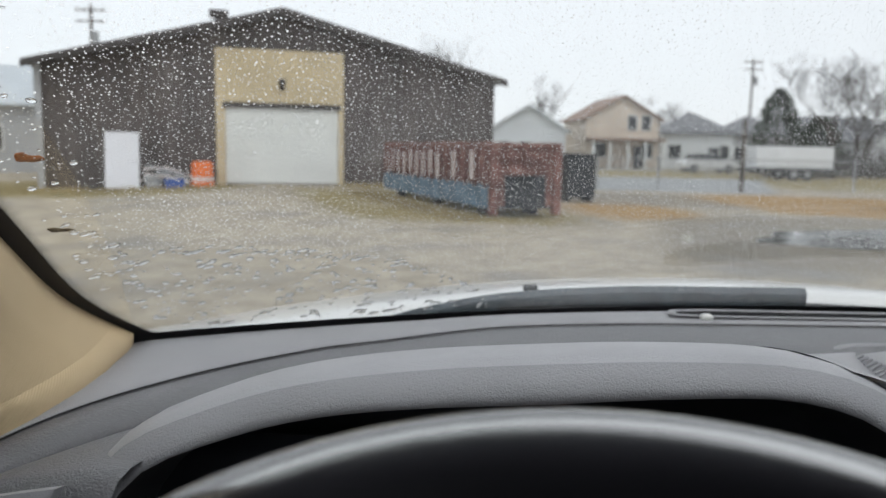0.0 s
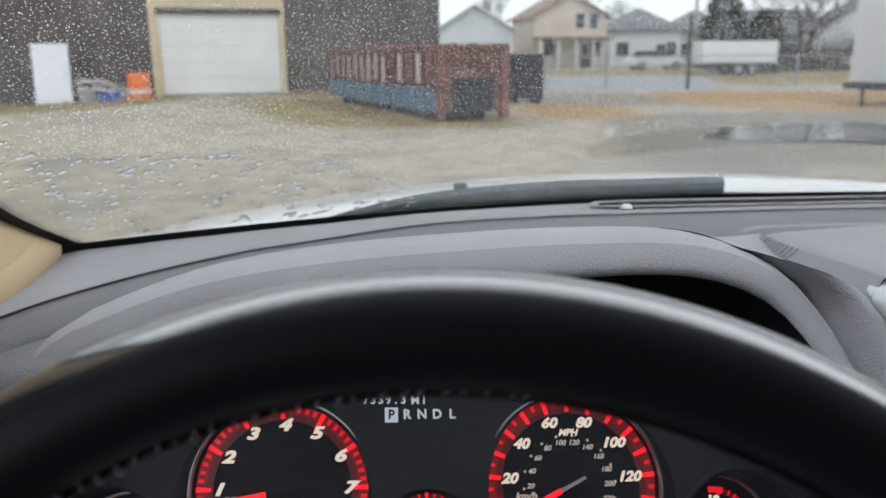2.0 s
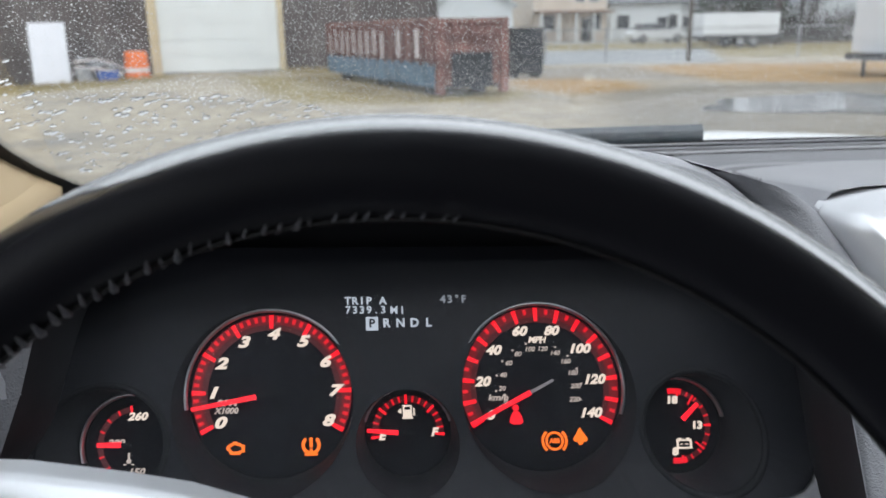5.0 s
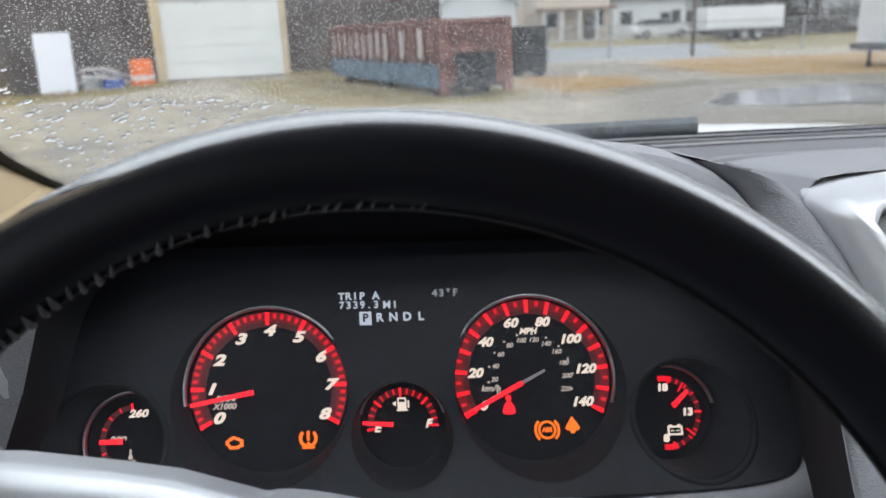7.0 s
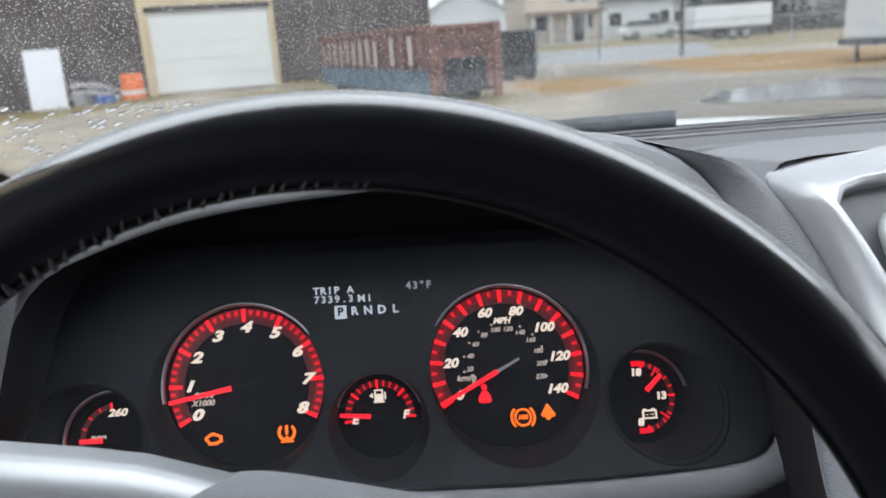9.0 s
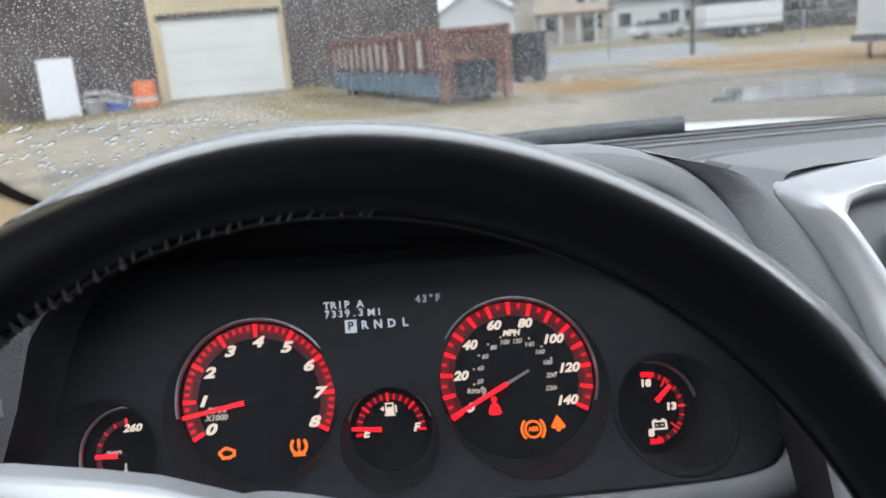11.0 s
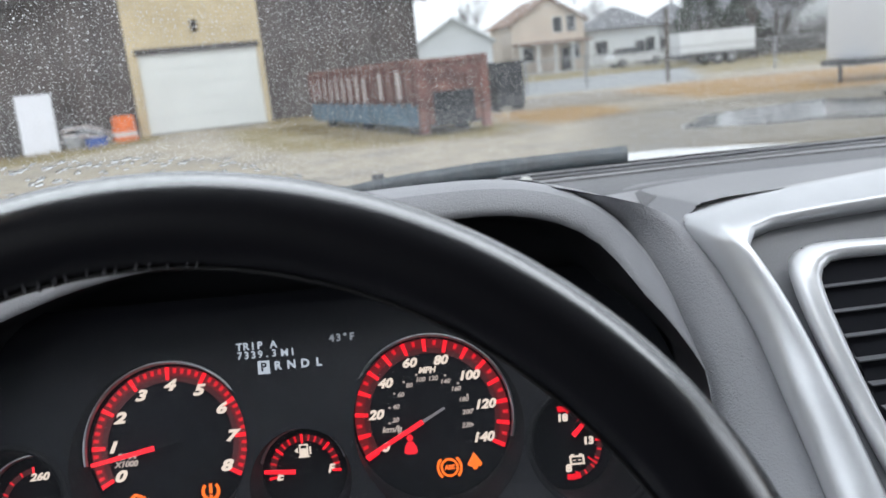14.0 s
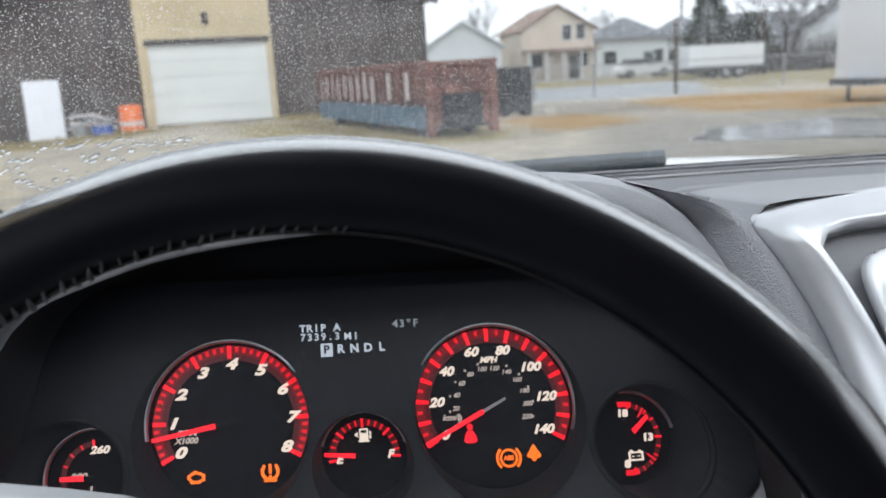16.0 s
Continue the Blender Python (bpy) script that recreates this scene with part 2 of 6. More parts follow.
def ground_material():
    """Wet gravel with tan winter grass and fallen leaves; the shares come from the sheet's own attributes."""
    m, n, l, p = principled("wet_gravel_ground")
    geo = n.new("ShaderNodeNewGeometry")

    def noise_node(scale, detail=5, rough=0.6):
        t = n.new("ShaderNodeTexNoise")
        t.inputs["Scale"].default_value, t.inputs["Detail"].default_value, t.inputs["Roughness"].default_value = scale, detail, rough
        l.new(geo.outputs["Position"], t.inputs["Vector"])
        return t

    def mixed(a, b, fac):
        x = n.new("ShaderNodeMix")
        x.data_type = "RGBA"
        for k, v in ((6, a), (7, b)):
            if isinstance(v, tuple):
                x.inputs[k].default_value = (*v, 1)
            else:
                l.new(v, x.inputs[k])
        l.new(fac, x.inputs["Factor"])
        return x.outputs[2]

    def sharpened(v, lo, hi):
        r = n.new("ShaderNodeMapRange")
        r.interpolation_type = "SMOOTHSTEP"
        r.inputs["From Min"].default_value, r.inputs["From Max"].default_value = lo, hi
        l.new(v, r.inputs["Value"])
        return r.outputs[0]

    broad, mid, fine = noise_node(0.35), noise_node(2.2, 8, 0.7), noise_node(22, 6, 0.75)
    gravel = mixed((0.28, 0.243, 0.183), (0.5, 0.44, 0.345), sharpened(mid.outputs["Fac"], 0.3, 0.72))
    gravel = mixed(gravel, (0.17, 0.155, 0.13), sharpened(broad.outputs["Fac"], 0.48, 0.7))
    gravel = mixed(gravel, (0.5, 0.46, 0.38), sharpened(fine.outputs["Fac"], 0.58, 0.78))
    grass = mixed((0.18, 0.145, 0.06), (0.34, 0.27, 0.115), sharpened(fine.outputs["Fac"], 0.3, 0.7))
    grass = mixed(grass, (0.13, 0.135, 0.05), sharpened(mid.outputs["Fac"], 0.5, 0.75))
    leaf = mixed((0.28, 0.16, 0.055), (0.43, 0.28, 0.115), sharpened(fine.outputs["Fac"], 0.3, 0.7))
    road = mixed((0.27, 0.285, 0.29), (0.35, 0.36, 0.365), mid.outputs["Fac"])

    def share(name):
        a = n.new("ShaderNodeAttribute")
        a.attribute_name = name
        add = n.new("ShaderNodeMath")
        add.operation = "ADD"
        wob = n.new("ShaderNodeMath")
        wob.operation = "MULTIPLY_ADD"
        l.new(mid.outputs["Fac"], wob.inputs[0])
        wob.inputs[1].default_value, wob.inputs[2].default_value = 0.9, -0.45
        l.new(a.outputs["Fac"], add.inputs[0])
        l.new(wob.outputs[0], add.inputs[1])
        return sharpened(add.outputs[0], 0.3, 0.7)

    def scaled(v, k):
        m_ = n.new("ShaderNodeMath")
        m_.operation = "MULTIPLY"
        m_.inputs[1].default_value = k
        l.new(v, m_.inputs[0])
        return m_.outputs[0]

    col = mixed(gravel, grass, share("grass"))
    col = mixed(col, leaf, share("leaf"))
    col = mixed(col, road, share("road"))
    col = mixed(col, (0.13, 0.118, 0.095), scaled(share("wet"), 0.6))
    l.new(col, p.inputs["Base Color"])
    wet = sharpened(broad.outputs["Fac"], 0.5, 0.68)
    r = n.new("ShaderNodeMapRange")
    r.inputs["To Min"].default_value, r.inputs["To Max"].default_value = 0.85, 0.4
    l.new(wet, r.inputs["Value"])
    l.new(r.outputs[0], p.inputs["Roughness"])
    b = n.new("ShaderNodeBump")
    b.inputs["Strength"].default_value, b.inputs["Distance"].default_value = 0.7, 0.03
    l.new(fine.outputs["Fac"], b.inputs["Height"])
    l.new(b.outputs[0], p.inputs["Normal"])
    return m


M_GROUND = ground_material()
M_PUDDLE = mat("puddle_water", (0.05, 0.05, 0.045), 0.1, var=0.1, scale=1.5, bump=0.02, bscale=14, bdist=0.003, spec=0.6)
M_SIDING = mat("dark_siding", (0.088, 0.074, 0.068), 0.75, var=0.35, scale=1.2, bscale=14, bump=0.4, bdist=0.01, stretch=(1, 1, 0.25))
M_BEIGE = mat("beige_panel", (0.56, 0.46, 0.29), 0.6, var=0.12, scale=0.8, bscale=9)
M_DOORWHITE = mat("white_door_paint", (0.72, 0.74, 0.72), 0.5, var=0.05, scale=0.9, bscale=12)
M_ROOF = mat("dark_metal_roof", (0.12, 0.11, 0.11), 0.45, 0.2, var=0.2, scale=0.7)
M_DARKTRIM = mat("dark_trim", (0.05, 0.043, 0.04), 0.6, var=0.2)
M_PANELW = mat("white_sheet", (0.78, 0.79, 0.84), 0.45, var=0.03, scale=2)
M_RUST = mat("rusty_red_steel", (0.19, 0.092, 0.076), 0.75, 0.1, var=0.45, scale=2.2, bscale=18, bump=0.4, bdist=0.005)
M_BLUE = mat("faded_blue_steel", (0.1, 0.17, 0.23), 0.65, 0.1, var=0.35, scale=2.5, bscale=16, bump=0.3, bdist=0.005)
M_STEELDK = mat("dark_steel", (0.03, 0.034, 0.04), 0.6, 0.2, var=0.3, scale=3)
M_PALE = mat("pale_worn_paint", (0.66, 0.58, 0.55), 0.7, var=0.2, scale=5)
M_ORANGE = mat("orange_plastic", (0.75, 0.16, 0.02), 0.5, var=0.15, scale=6)
M_BLUEP = mat("blue_plastic", (0.03, 0.1, 0.42), 0.45, var=0.2, scale=5)
M_GALV = mat("galvanised_steel", (0.35, 0.36, 0.37), 0.5, 0.6, var=0.15)
M_POSTDK = mat("weathered_post", (0.1, 0.085, 0.07), 0.8, var=0.3, scale=4)
M_BARK = mat("wet_bark", (0.07, 0.06, 0.052), 0.85, var=0.3, scale=3, bump=0.5, bscale=25, bdist=0.02)
M_NEEDLES = mat("evergreen_needles", (0.035, 0.055, 0.028), 0.7, var=0.4, scale=2)
M_WALL_WHITE = mat("white_siding", (0.62, 0.65, 0.67), 0.6, var=0.06, scale=0.6)
# cream lightened: rain haze over the distance is put into the colour
M_WALL_CREAM = mat("cream_siding", (0.62, 0.54, 0.45), 0.65, var=0.08, scale=0.6)
M_WALL_GREY = mat("grey_siding", (0.4, 0.41, 0.42), 0.65, var=0.08, scale=0.6)
M_SHINGLE_BROWN = mat("brown_shingles", (0.26, 0.18, 0.14), 0.8, var=0.25, scale=1.5, bscale=10)
M_SHINGLE_GREY = mat("grey_shingles", (0.17, 0.175, 0.185), 0.8, var=0.25, scale=1.5, bscale=10)
M_SHINGLE_PALE = mat("pale_metal_roof", (0.5, 0.54, 0.57), 0.45, 0.1, var=0.08, scale=0.7)
M_WINDOW = mat("dark_window", (0.03, 0.035, 0.04), 0.1, var=0.2, spec=0.8)
M_TRUCKW = mat("white_vehicle_paint", (0.74, 0.76, 0.78), 0.35, var=0.05, scale=1.0)
M_TYRE = mat("tyre_rubber", (0.02, 0.02, 0.021), 0.75, var=0.2)
M_TWIG = mat("dry_leaf", (0.42, 0.13, 0.035), 0.7, var=0.4, scale=90, bscale=600)
M_DEBRIS = mat("brown_debris", (0.07, 0.045, 0.02), 0.8, var=0.4, scale=200)
M_GRASS = mat("dry_grass_blades", (0.3, 0.24, 0.12), 0.8, var=0.35, scale=0.8)

# ---- building helpers ----
PLACES = {}


def thing(name, m=None, label="", category="", group="", kind=""):
    """An Empty at the base of a thing."""
    ob = new(name)
    ob.empty_display_size = 0.1
    ob.matrix_basis = m or Matrix()
    PLACES[ob] = (m or Matrix()).copy()
    return tagged(ob, label, category, group, kind)


def mesh_object(name, bm, material, smooth=False, normals=True):
    if normals:
        bmesh.ops.recalc_face_normals(bm, faces=bm.faces)
    me = bpy.data.meshes.new(name)
    bm.to_mesh(me)
    bm.free()
    for mt in material if isinstance(material, (list, tuple)) else [material]:
        me.materials.append(mt)
    if smooth:
        me.polygons.foreach_set("use_smooth", [True] * len(me.polygons))
    return new(name, me)


def part(name, bm, material, parent, label="", m=None, smooth=False, normals=True):
    """One mesh under a thing or a part; its vertices stand in the world's frame, or in that of m."""
    ob = mesh_object(name, bm, material, smooth, normals)
    ob.parent = parent
    ob.matrix_basis = m or Matrix()
    ob.matrix_parent_inverse = PLACES[parent].inverted()
    PLACES[ob] = (m or Matrix()).copy()
    return tagged(ob, label)


def piece(name, me, parent, m, label=""):
    """An object on shared mesh data under a thing or part."""
    ob = new(name, me)
    ob.parent = parent
    ob.matrix_basis = m
    ob.matrix_parent_inverse = PLACES[parent].inverted()
    PLACES[ob] = m.copy()
    return tagged(ob, label)


def box(bm, lo, hi, m=None, bevel=0.0):
    lo, hi = Vector(lo), Vector(hi)
    made = bmesh.ops.create_cube(bm, size=1.0)["verts"]
    t = Matrix.Translation((lo + hi) / 2) @ Matrix.Diagonal((*(hi - lo), 1))
    bmesh.ops.transform(bm, matrix=(m or Matrix()) @ t, verts=made)
    if bevel:
        edges = list({e for v in made for e in v.link_edges})
        bmesh.ops.bevel(bm, geom=edges, offset=bevel, segments=2, affect="EDGES", profile=0.7)
    return bm


def boxed(lo, hi, m=None, bevel=0.0):
    return box(bmesh.new(), lo, hi, m, bevel)


def sheet(rows, closed=False, bm=None, cap=False):
    """Quads between rows of points; closed joins each row's end to its start; cap fills the first and last row."""
    bm = bm or bmesh.new()
    vs = [[bm.verts.new(p) for p in row] for row in rows]
    n = len(rows[0])
    for a, b in zip(vs, vs[1:]):
        for i in range(n if closed else n - 1):
            j = (i + 1) % n
            bm.faces.new((a[i], a[j], b[j], b[i]))
    if cap:
        bm.faces.new(vs[0])
        bm.faces.new(vs[-1])
    return bm


def tube(points, radii, sides=8, bm=None, squash=1.0, up=(0, 0, 1), cap=True):
    """A tapered tube along points."""
    pts = [Vector(p) for p in points]
    rows = []
    for i, p in enumerate(pts):
        d = (pts[min(i + 1, len(pts) - 1)] - pts[max(i - 1, 0)]).normalized()
        u = Vector(up)
        if abs(d.dot(u)) > 0.95:
            u = Vector((1, 0, 0))
        a = d.cross(u).normalized()
        b = a.cross(d)
        r = radii[i] if isinstance(radii, (list, tuple)) else radii
        rows.append([p + a * r * math.cos(k) + b * r * squash * math.sin(k) for k in (2 * math.pi * s / sides for s in range(sides))])
    return sheet(rows, True, bm, cap)


def smoothed(table, x):
    """A smooth curve through a table of (x, value)."""
    xs, vs = zip(*table)
    if x <= xs[0]:
        return vs[0] + (vs[1] - vs[0]) / (xs[1] - xs[0]) * (x - xs[0])
    if x >= xs[-1]:
        return vs[-1] + (vs[-1] - vs[-2]) / (xs[-1] - xs[-2]) * (x - xs[-1])
    i = max(k for k in range(len(xs) - 1) if xs[k] <= x)
    slope = lambda k: (vs[min(k + 1, len(xs) - 1)] - vs[max(k - 1, 0)]) / (xs[min(k + 1, len(xs) - 1)] - xs[max(k - 1, 0)])
    h = xs[i + 1] - xs[i]
    t = (x - xs[i]) / h
    return ((2 * t**3 - 3 * t * t + 1) * vs[i] + (t**3 - 2 * t * t + t) * h * slope(i) + (3 * t * t - 2 * t**3) * vs[i + 1] + (t**3 - t * t) * h * slope(i + 1))


def lettering(text, size, shear=0.0, extrude=0.0002, align="CENTER", weight=0.0):
    """Mesh data of a word in the built-in font, centred at the origin in the x-y plane."""
    c = bpy.data.curves.new("letters", "FONT")
    c.body, c.size, c.shear, c.extrude, c.offset = text, size, shear, extrude, weight
    c.align_x, c.align_y, c.resolution_u = align, "CENTER", 3
    ob = bpy.data.objects.new("letters", c)
    scene.collection.objects.link(ob)
    dg = bpy.context.evaluated_depsgraph_get()
    me = bpy.data.meshes.new_from_object(ob.evaluated_get(dg))
    bpy.data.objects.remove(ob)
    bpy.data.curves.remove(c)
    return me

# ---- the yard: ground, puddles ----
BARN = Matrix.Translation((-3.975, 29.776, 0)) @ Matrix.Rotation(radians(16), 4, "Z")
BARN_IN = BARN.inverted()


def lap(v, lo, hi, soft):
    """1 between lo and hi, falling to 0 over soft on either side."""
    return max(0.0, min(1.0, (v - lo) / soft + 0.5, (hi - v) / soft + 0.5))


def build_ground():
    xs = sorted({round(v, 3) for v in [*np.arange(-22, 30, 0.5), *np.arange(-80, -22, 4), *np.arange(30, 110, 4), -2000, -900, -400, -180, 180, 400, 900, 2000]})
    ys = sorted({round(v, 3) for v in [*np.arange(2, 40, 0.5), *np.arange(-20, 2, 2), *np.arange(40, 140, 4), -1500, -600, -200, -60, 200, 400, 900, 2500]})
    bm = bmesh.new()
    layers = {k: bm.verts.layers.float.new(k) for k in ("grass", "leaf", "road", "wet")}
    rows = []
    for y in ys:
        row = []
        for x in xs:
            b = BARN_IN @ Vector((x, y, 0))
            near = 1 if -22 < x < 30 and 2 < y < 40 else 0
            z = 0.05 * (noise.noise((x * 0.25, y * 0.25, 3)) + 0.5 * noise.noise((x * 0.9, y * 0.9, 7))) * near - 0.03
            z -= 0.22 * lap(b.x, -30, -6, 5) * lap(y, 18, 60, 8)
            v = bm.verts.new((x, y, z))
            g = lap(b.y, -3.6 - 1.2 * lap(b.x, -12, -5, 4), 6, 2.5) * lap(b.x, -22, 6, 2) * (1 - 0.8 * lap(b.x, -4.2, 0.0, 2))
            g = max(g, lap(x + 0.33 * (y - 16), -2.2, 3.4, 2.4) * lap(y, 14.8, 26, 3) * 0.9)
            g = max(g, lap(y, 33, 2000, 4) * lap(x, 12.6 + 0.36 * (y - 29), 2000, 3), lap(y, 47, 2000, 4))
            lf = max(lap(x, 8.5 - 0.1 * (y - 20), 60, 4) * lap(y, 17.5, 27, 3), 0.85 * lap(x, 3.0, 6.2, 2) * lap(y, 16, 22, 3))
            rd = max(lap(y, 29, 46, 1.5) * lap(x, 5.2, 12.6 + 0.36 * (y - 29), 2), lap(y, 64, 70, 2) * lap(x, -60, 200, 2))
            wt = max(lap(x - 0.25 * (y - 12), 3.6, 14, 2.5) * lap(y, 9.0, 17.5, 3), 0.6 * lap(x, 3.5, 9, 2) * lap(y, 20, 28, 3))
            for k, val in (("grass", g), ("leaf", lf), ("road", rd), ("wet", wt)):
                v[layers[k]] = val
            row.append(v)
        rows.append(row)
    for a, b in zip(rows, rows[1:]):
        for i in range(len(a) - 1):
            bm.faces.new((a[i], a[i + 1], b[i + 1], b[i]))
    ob = mesh_object("ground", bm, M_GROUND, smooth=True)
    tagged(ob, "wet gravel yard with tan winter grass and leaf litter", "ground", kind="structure")


build_ground()


def puddle(cx, cy, rx, ry, turn, seed, z=0.02):
    bm = bmesh.new()
    rng = random.Random(seed)
    ph = [rng.uniform(0, 6.28) for _ in range(4)]
    ring = []
    for k in range(64):
        a = 2 * math.pi * k / 64
        r = 1 + 0.18 * math.sin(2 * a + ph[0]) + 0.14 * math.sin(3 * a + ph[1]) + 0.1 * math.sin(5 * a + ph[2]) + 0.06 * math.sin(9 * a + ph[3])
        ring.append(Matrix.Rotation(turn, 3, "Z") @ Vector((rx * r * math.cos(a), ry * r * math.sin(a), 0)))
    rows = [[Vector((cx, cy, z)) + p * s + Vector((0, 0, -0.06 * (s > 1))) for p in ring] for s in (0.02, 0.5, 1.0, 1.04)]
    ob = mesh_object("puddle", sheet(rows, True), M_PUDDLE)
    tagged(ob, "shallow rainwater puddle on wet gravel reflecting the sky", "puddle", kind="structure")


puddle(8.0, 12.8, 2.2, 1.7, 0.1, 3, 0.026)
puddle(8.6, 11.2, 1.3, 0.3, -0.1, 8)
puddle(12.4, 15.0, 2.0, 0.6, 0.3, 9)


# ---- the barn ----
def build_barn():
    """Gabled workshop: x along the front from the door surround's edge, y inwards."""
    barn = thing("workshop_building", BARN, "dark brown gabled workshop with a tall beige door bay", "building")
    L, R, E, P, MID, D, T = -10.55, 6.2, 4.1, 6.25, -2.19, 16.0, 0.2
    DL, DR, DH = -4.27, -0.1, 2.8
    W = BARN

    def gable(y, hole):
        bm = bmesh.new()
        top = lambda x: E + (P - E) * (1 - abs(x - MID) / (MID - L if x < MID else R - MID))
        if hole:
            cols = [(L, DL), (DL, MID), (MID, DR), (DR, R)]
        else:
            cols = [(L, MID), (MID, R)]
        for a, b in cols:
            low = DH if hole and a >= DL and b <= DR else -0.4
            pts = [(a, low), (b, low), (b, top(b)), (a, top(a))]
            f = [bm.verts.new((px, y, pz)) for px, pz in pts]
            g = [bm.verts.new((px, y + T, pz)) for px, pz in pts]
            bm.faces.new(f)
            bm.faces.new(g[::-1])
            for i in range(4):
                bm.faces.new((f[i], g[i], g[(i + 1) % 4], f[(i + 1) % 4]))
        return bm

    wall = part("front_wall", gable(0, True), M_SIDING, barn, "dark brown weathered siding", m=W)
    part("back_wall", gable(D - T, False), M_SIDING, barn, m=W)
    for a in (L, R - T):
        part("side_wall", boxed((a, T, -0.4), (a + T, D - T, E - 0.03)), M_SIDING, barn, m=W)
    # vertical siding boards on the front
    bm = bmesh.new()
    rng = random.Random(4)
    x = L
    while x < R - 0.05:
        w = min(0.3, R - x)
        tp = min(E + (P - E) * (1 - abs(u - MID) / (MID - L if u < MID else R - MID)) for u in (x, x + w)) - 0.06
        if not (x + w > -4.75 and x < 0.2):
            box(bm, (x + 0.008, -0.028 - rng.uniform(0, 0.012), -0.35), (x + w - 0.008, 0.002, tp))
        elif tp > 4.98:
            box(bm, (x + 0.008, -0.03, 4.97), (x + w - 0.008, 0.002, tp))
        x += w
    tagged(part("siding_boards", bm, M_SIDING, barn, m=W), kind="stuff")
    for s in (-1, 1):
        e = L - 0.35 if s < 0 else R + 0.35
        slope = (P - E) / (MID - L)
        ze = E - slope * 0.35
        prof = [(MID, P + 0.02), (e, ze + 0.02), (e, ze + 0.16), (MID, P + 0.16)]
        rows = [[(px, y, pz) for px, pz in prof] for y in (-0.55, D + 0.4)]
        part("roof_slope", sheet(rows, True, cap=True), M_ROOF, barn, "dark ribbed metal roof", m=W)
        fas = [(MID, P - 0.12), (e, ze - 0.12), (e, ze + 0.1), (MID, P + 0.1)]
        rows = [[(px, y, pz) for px, pz in fas] for y in (-0.6, -0.553)]
        part("fascia", sheet(rows, True, cap=True), M_DARKTRIM, barn, m=W)
    # roof vent near the ridge
    bm = boxed((MID - 2.4, 1.2, 5.4), (MID - 2.1, 1.5, 6.2))
    box(bm, (MID - 2.6, 1.0, 6.2), (MID - 1.9, 1.7, 6.42))
    part("roof_vent", bm, M_DARKTRIM, barn, m=W)
    # beige bay round the door
    bay = part("door_bay", boxed((-4.6, -0.09, 2.98), (0.1, 0.0, 4.92), bevel=0.01), M_BEIGE, barn, "beige painted panel above the door", m=W)
    for a, b in ((-4.6, DL), (DR, 0.1)):
        part("door_jamb", boxed((a, -0.1, -0.35), (b, 0.0, 2.98), bevel=0.01), M_BEIGE, barn, m=W)
    part("door_head", boxed((DL - 0.1, -0.14, 2.78), (DR + 0.1, 0.0, 2.98), bevel=0.01), M_DARKTRIM, barn, "dark stained door head", m=W)
    door = part("garage_door", boxed((DL, 0.02, -0.02), (DR, 0.05, DH)), M_DOORWHITE, barn, "white sectional garage door, closed", m=W)
    for i in range(5):
        z0 = i * DH / 5
        part("door_panel", boxed((DL + 0.01, -0.03, z0 + 0.006), (DR - 0.01, 0.021, z0 + DH / 5 - 0.006), bevel=0.008), M_DOORWHITE, door, m=W)
    # rubber seal under the door
    part("dark_edge", boxed((DL, -0.04, -0.08), (DR, 0.02, -0.004)), M_RUBBER, door, m=W)
    lamp = part("wall_lamp", boxed((-2.32, -0.28, 3.62), (-2.1, -0.09, 3.86), bevel=0.02), M_DARKTRIM, barn, "small dark wall lamp", m=W)
    part("lamp_shade", tube([(-2.21, -0.2, 3.62), (-2.21, -0.26, 3.5)], [0.05, 0.12], 10), M_DARKTRIM, lamp, m=W)
    part("corner_board", boxed((L - 0.06, -0.07, -0.4), (L + 0.16, 0.06, E)), M_WALL_GREY, barn, "pale grey corner board", m=W)


build_barn()


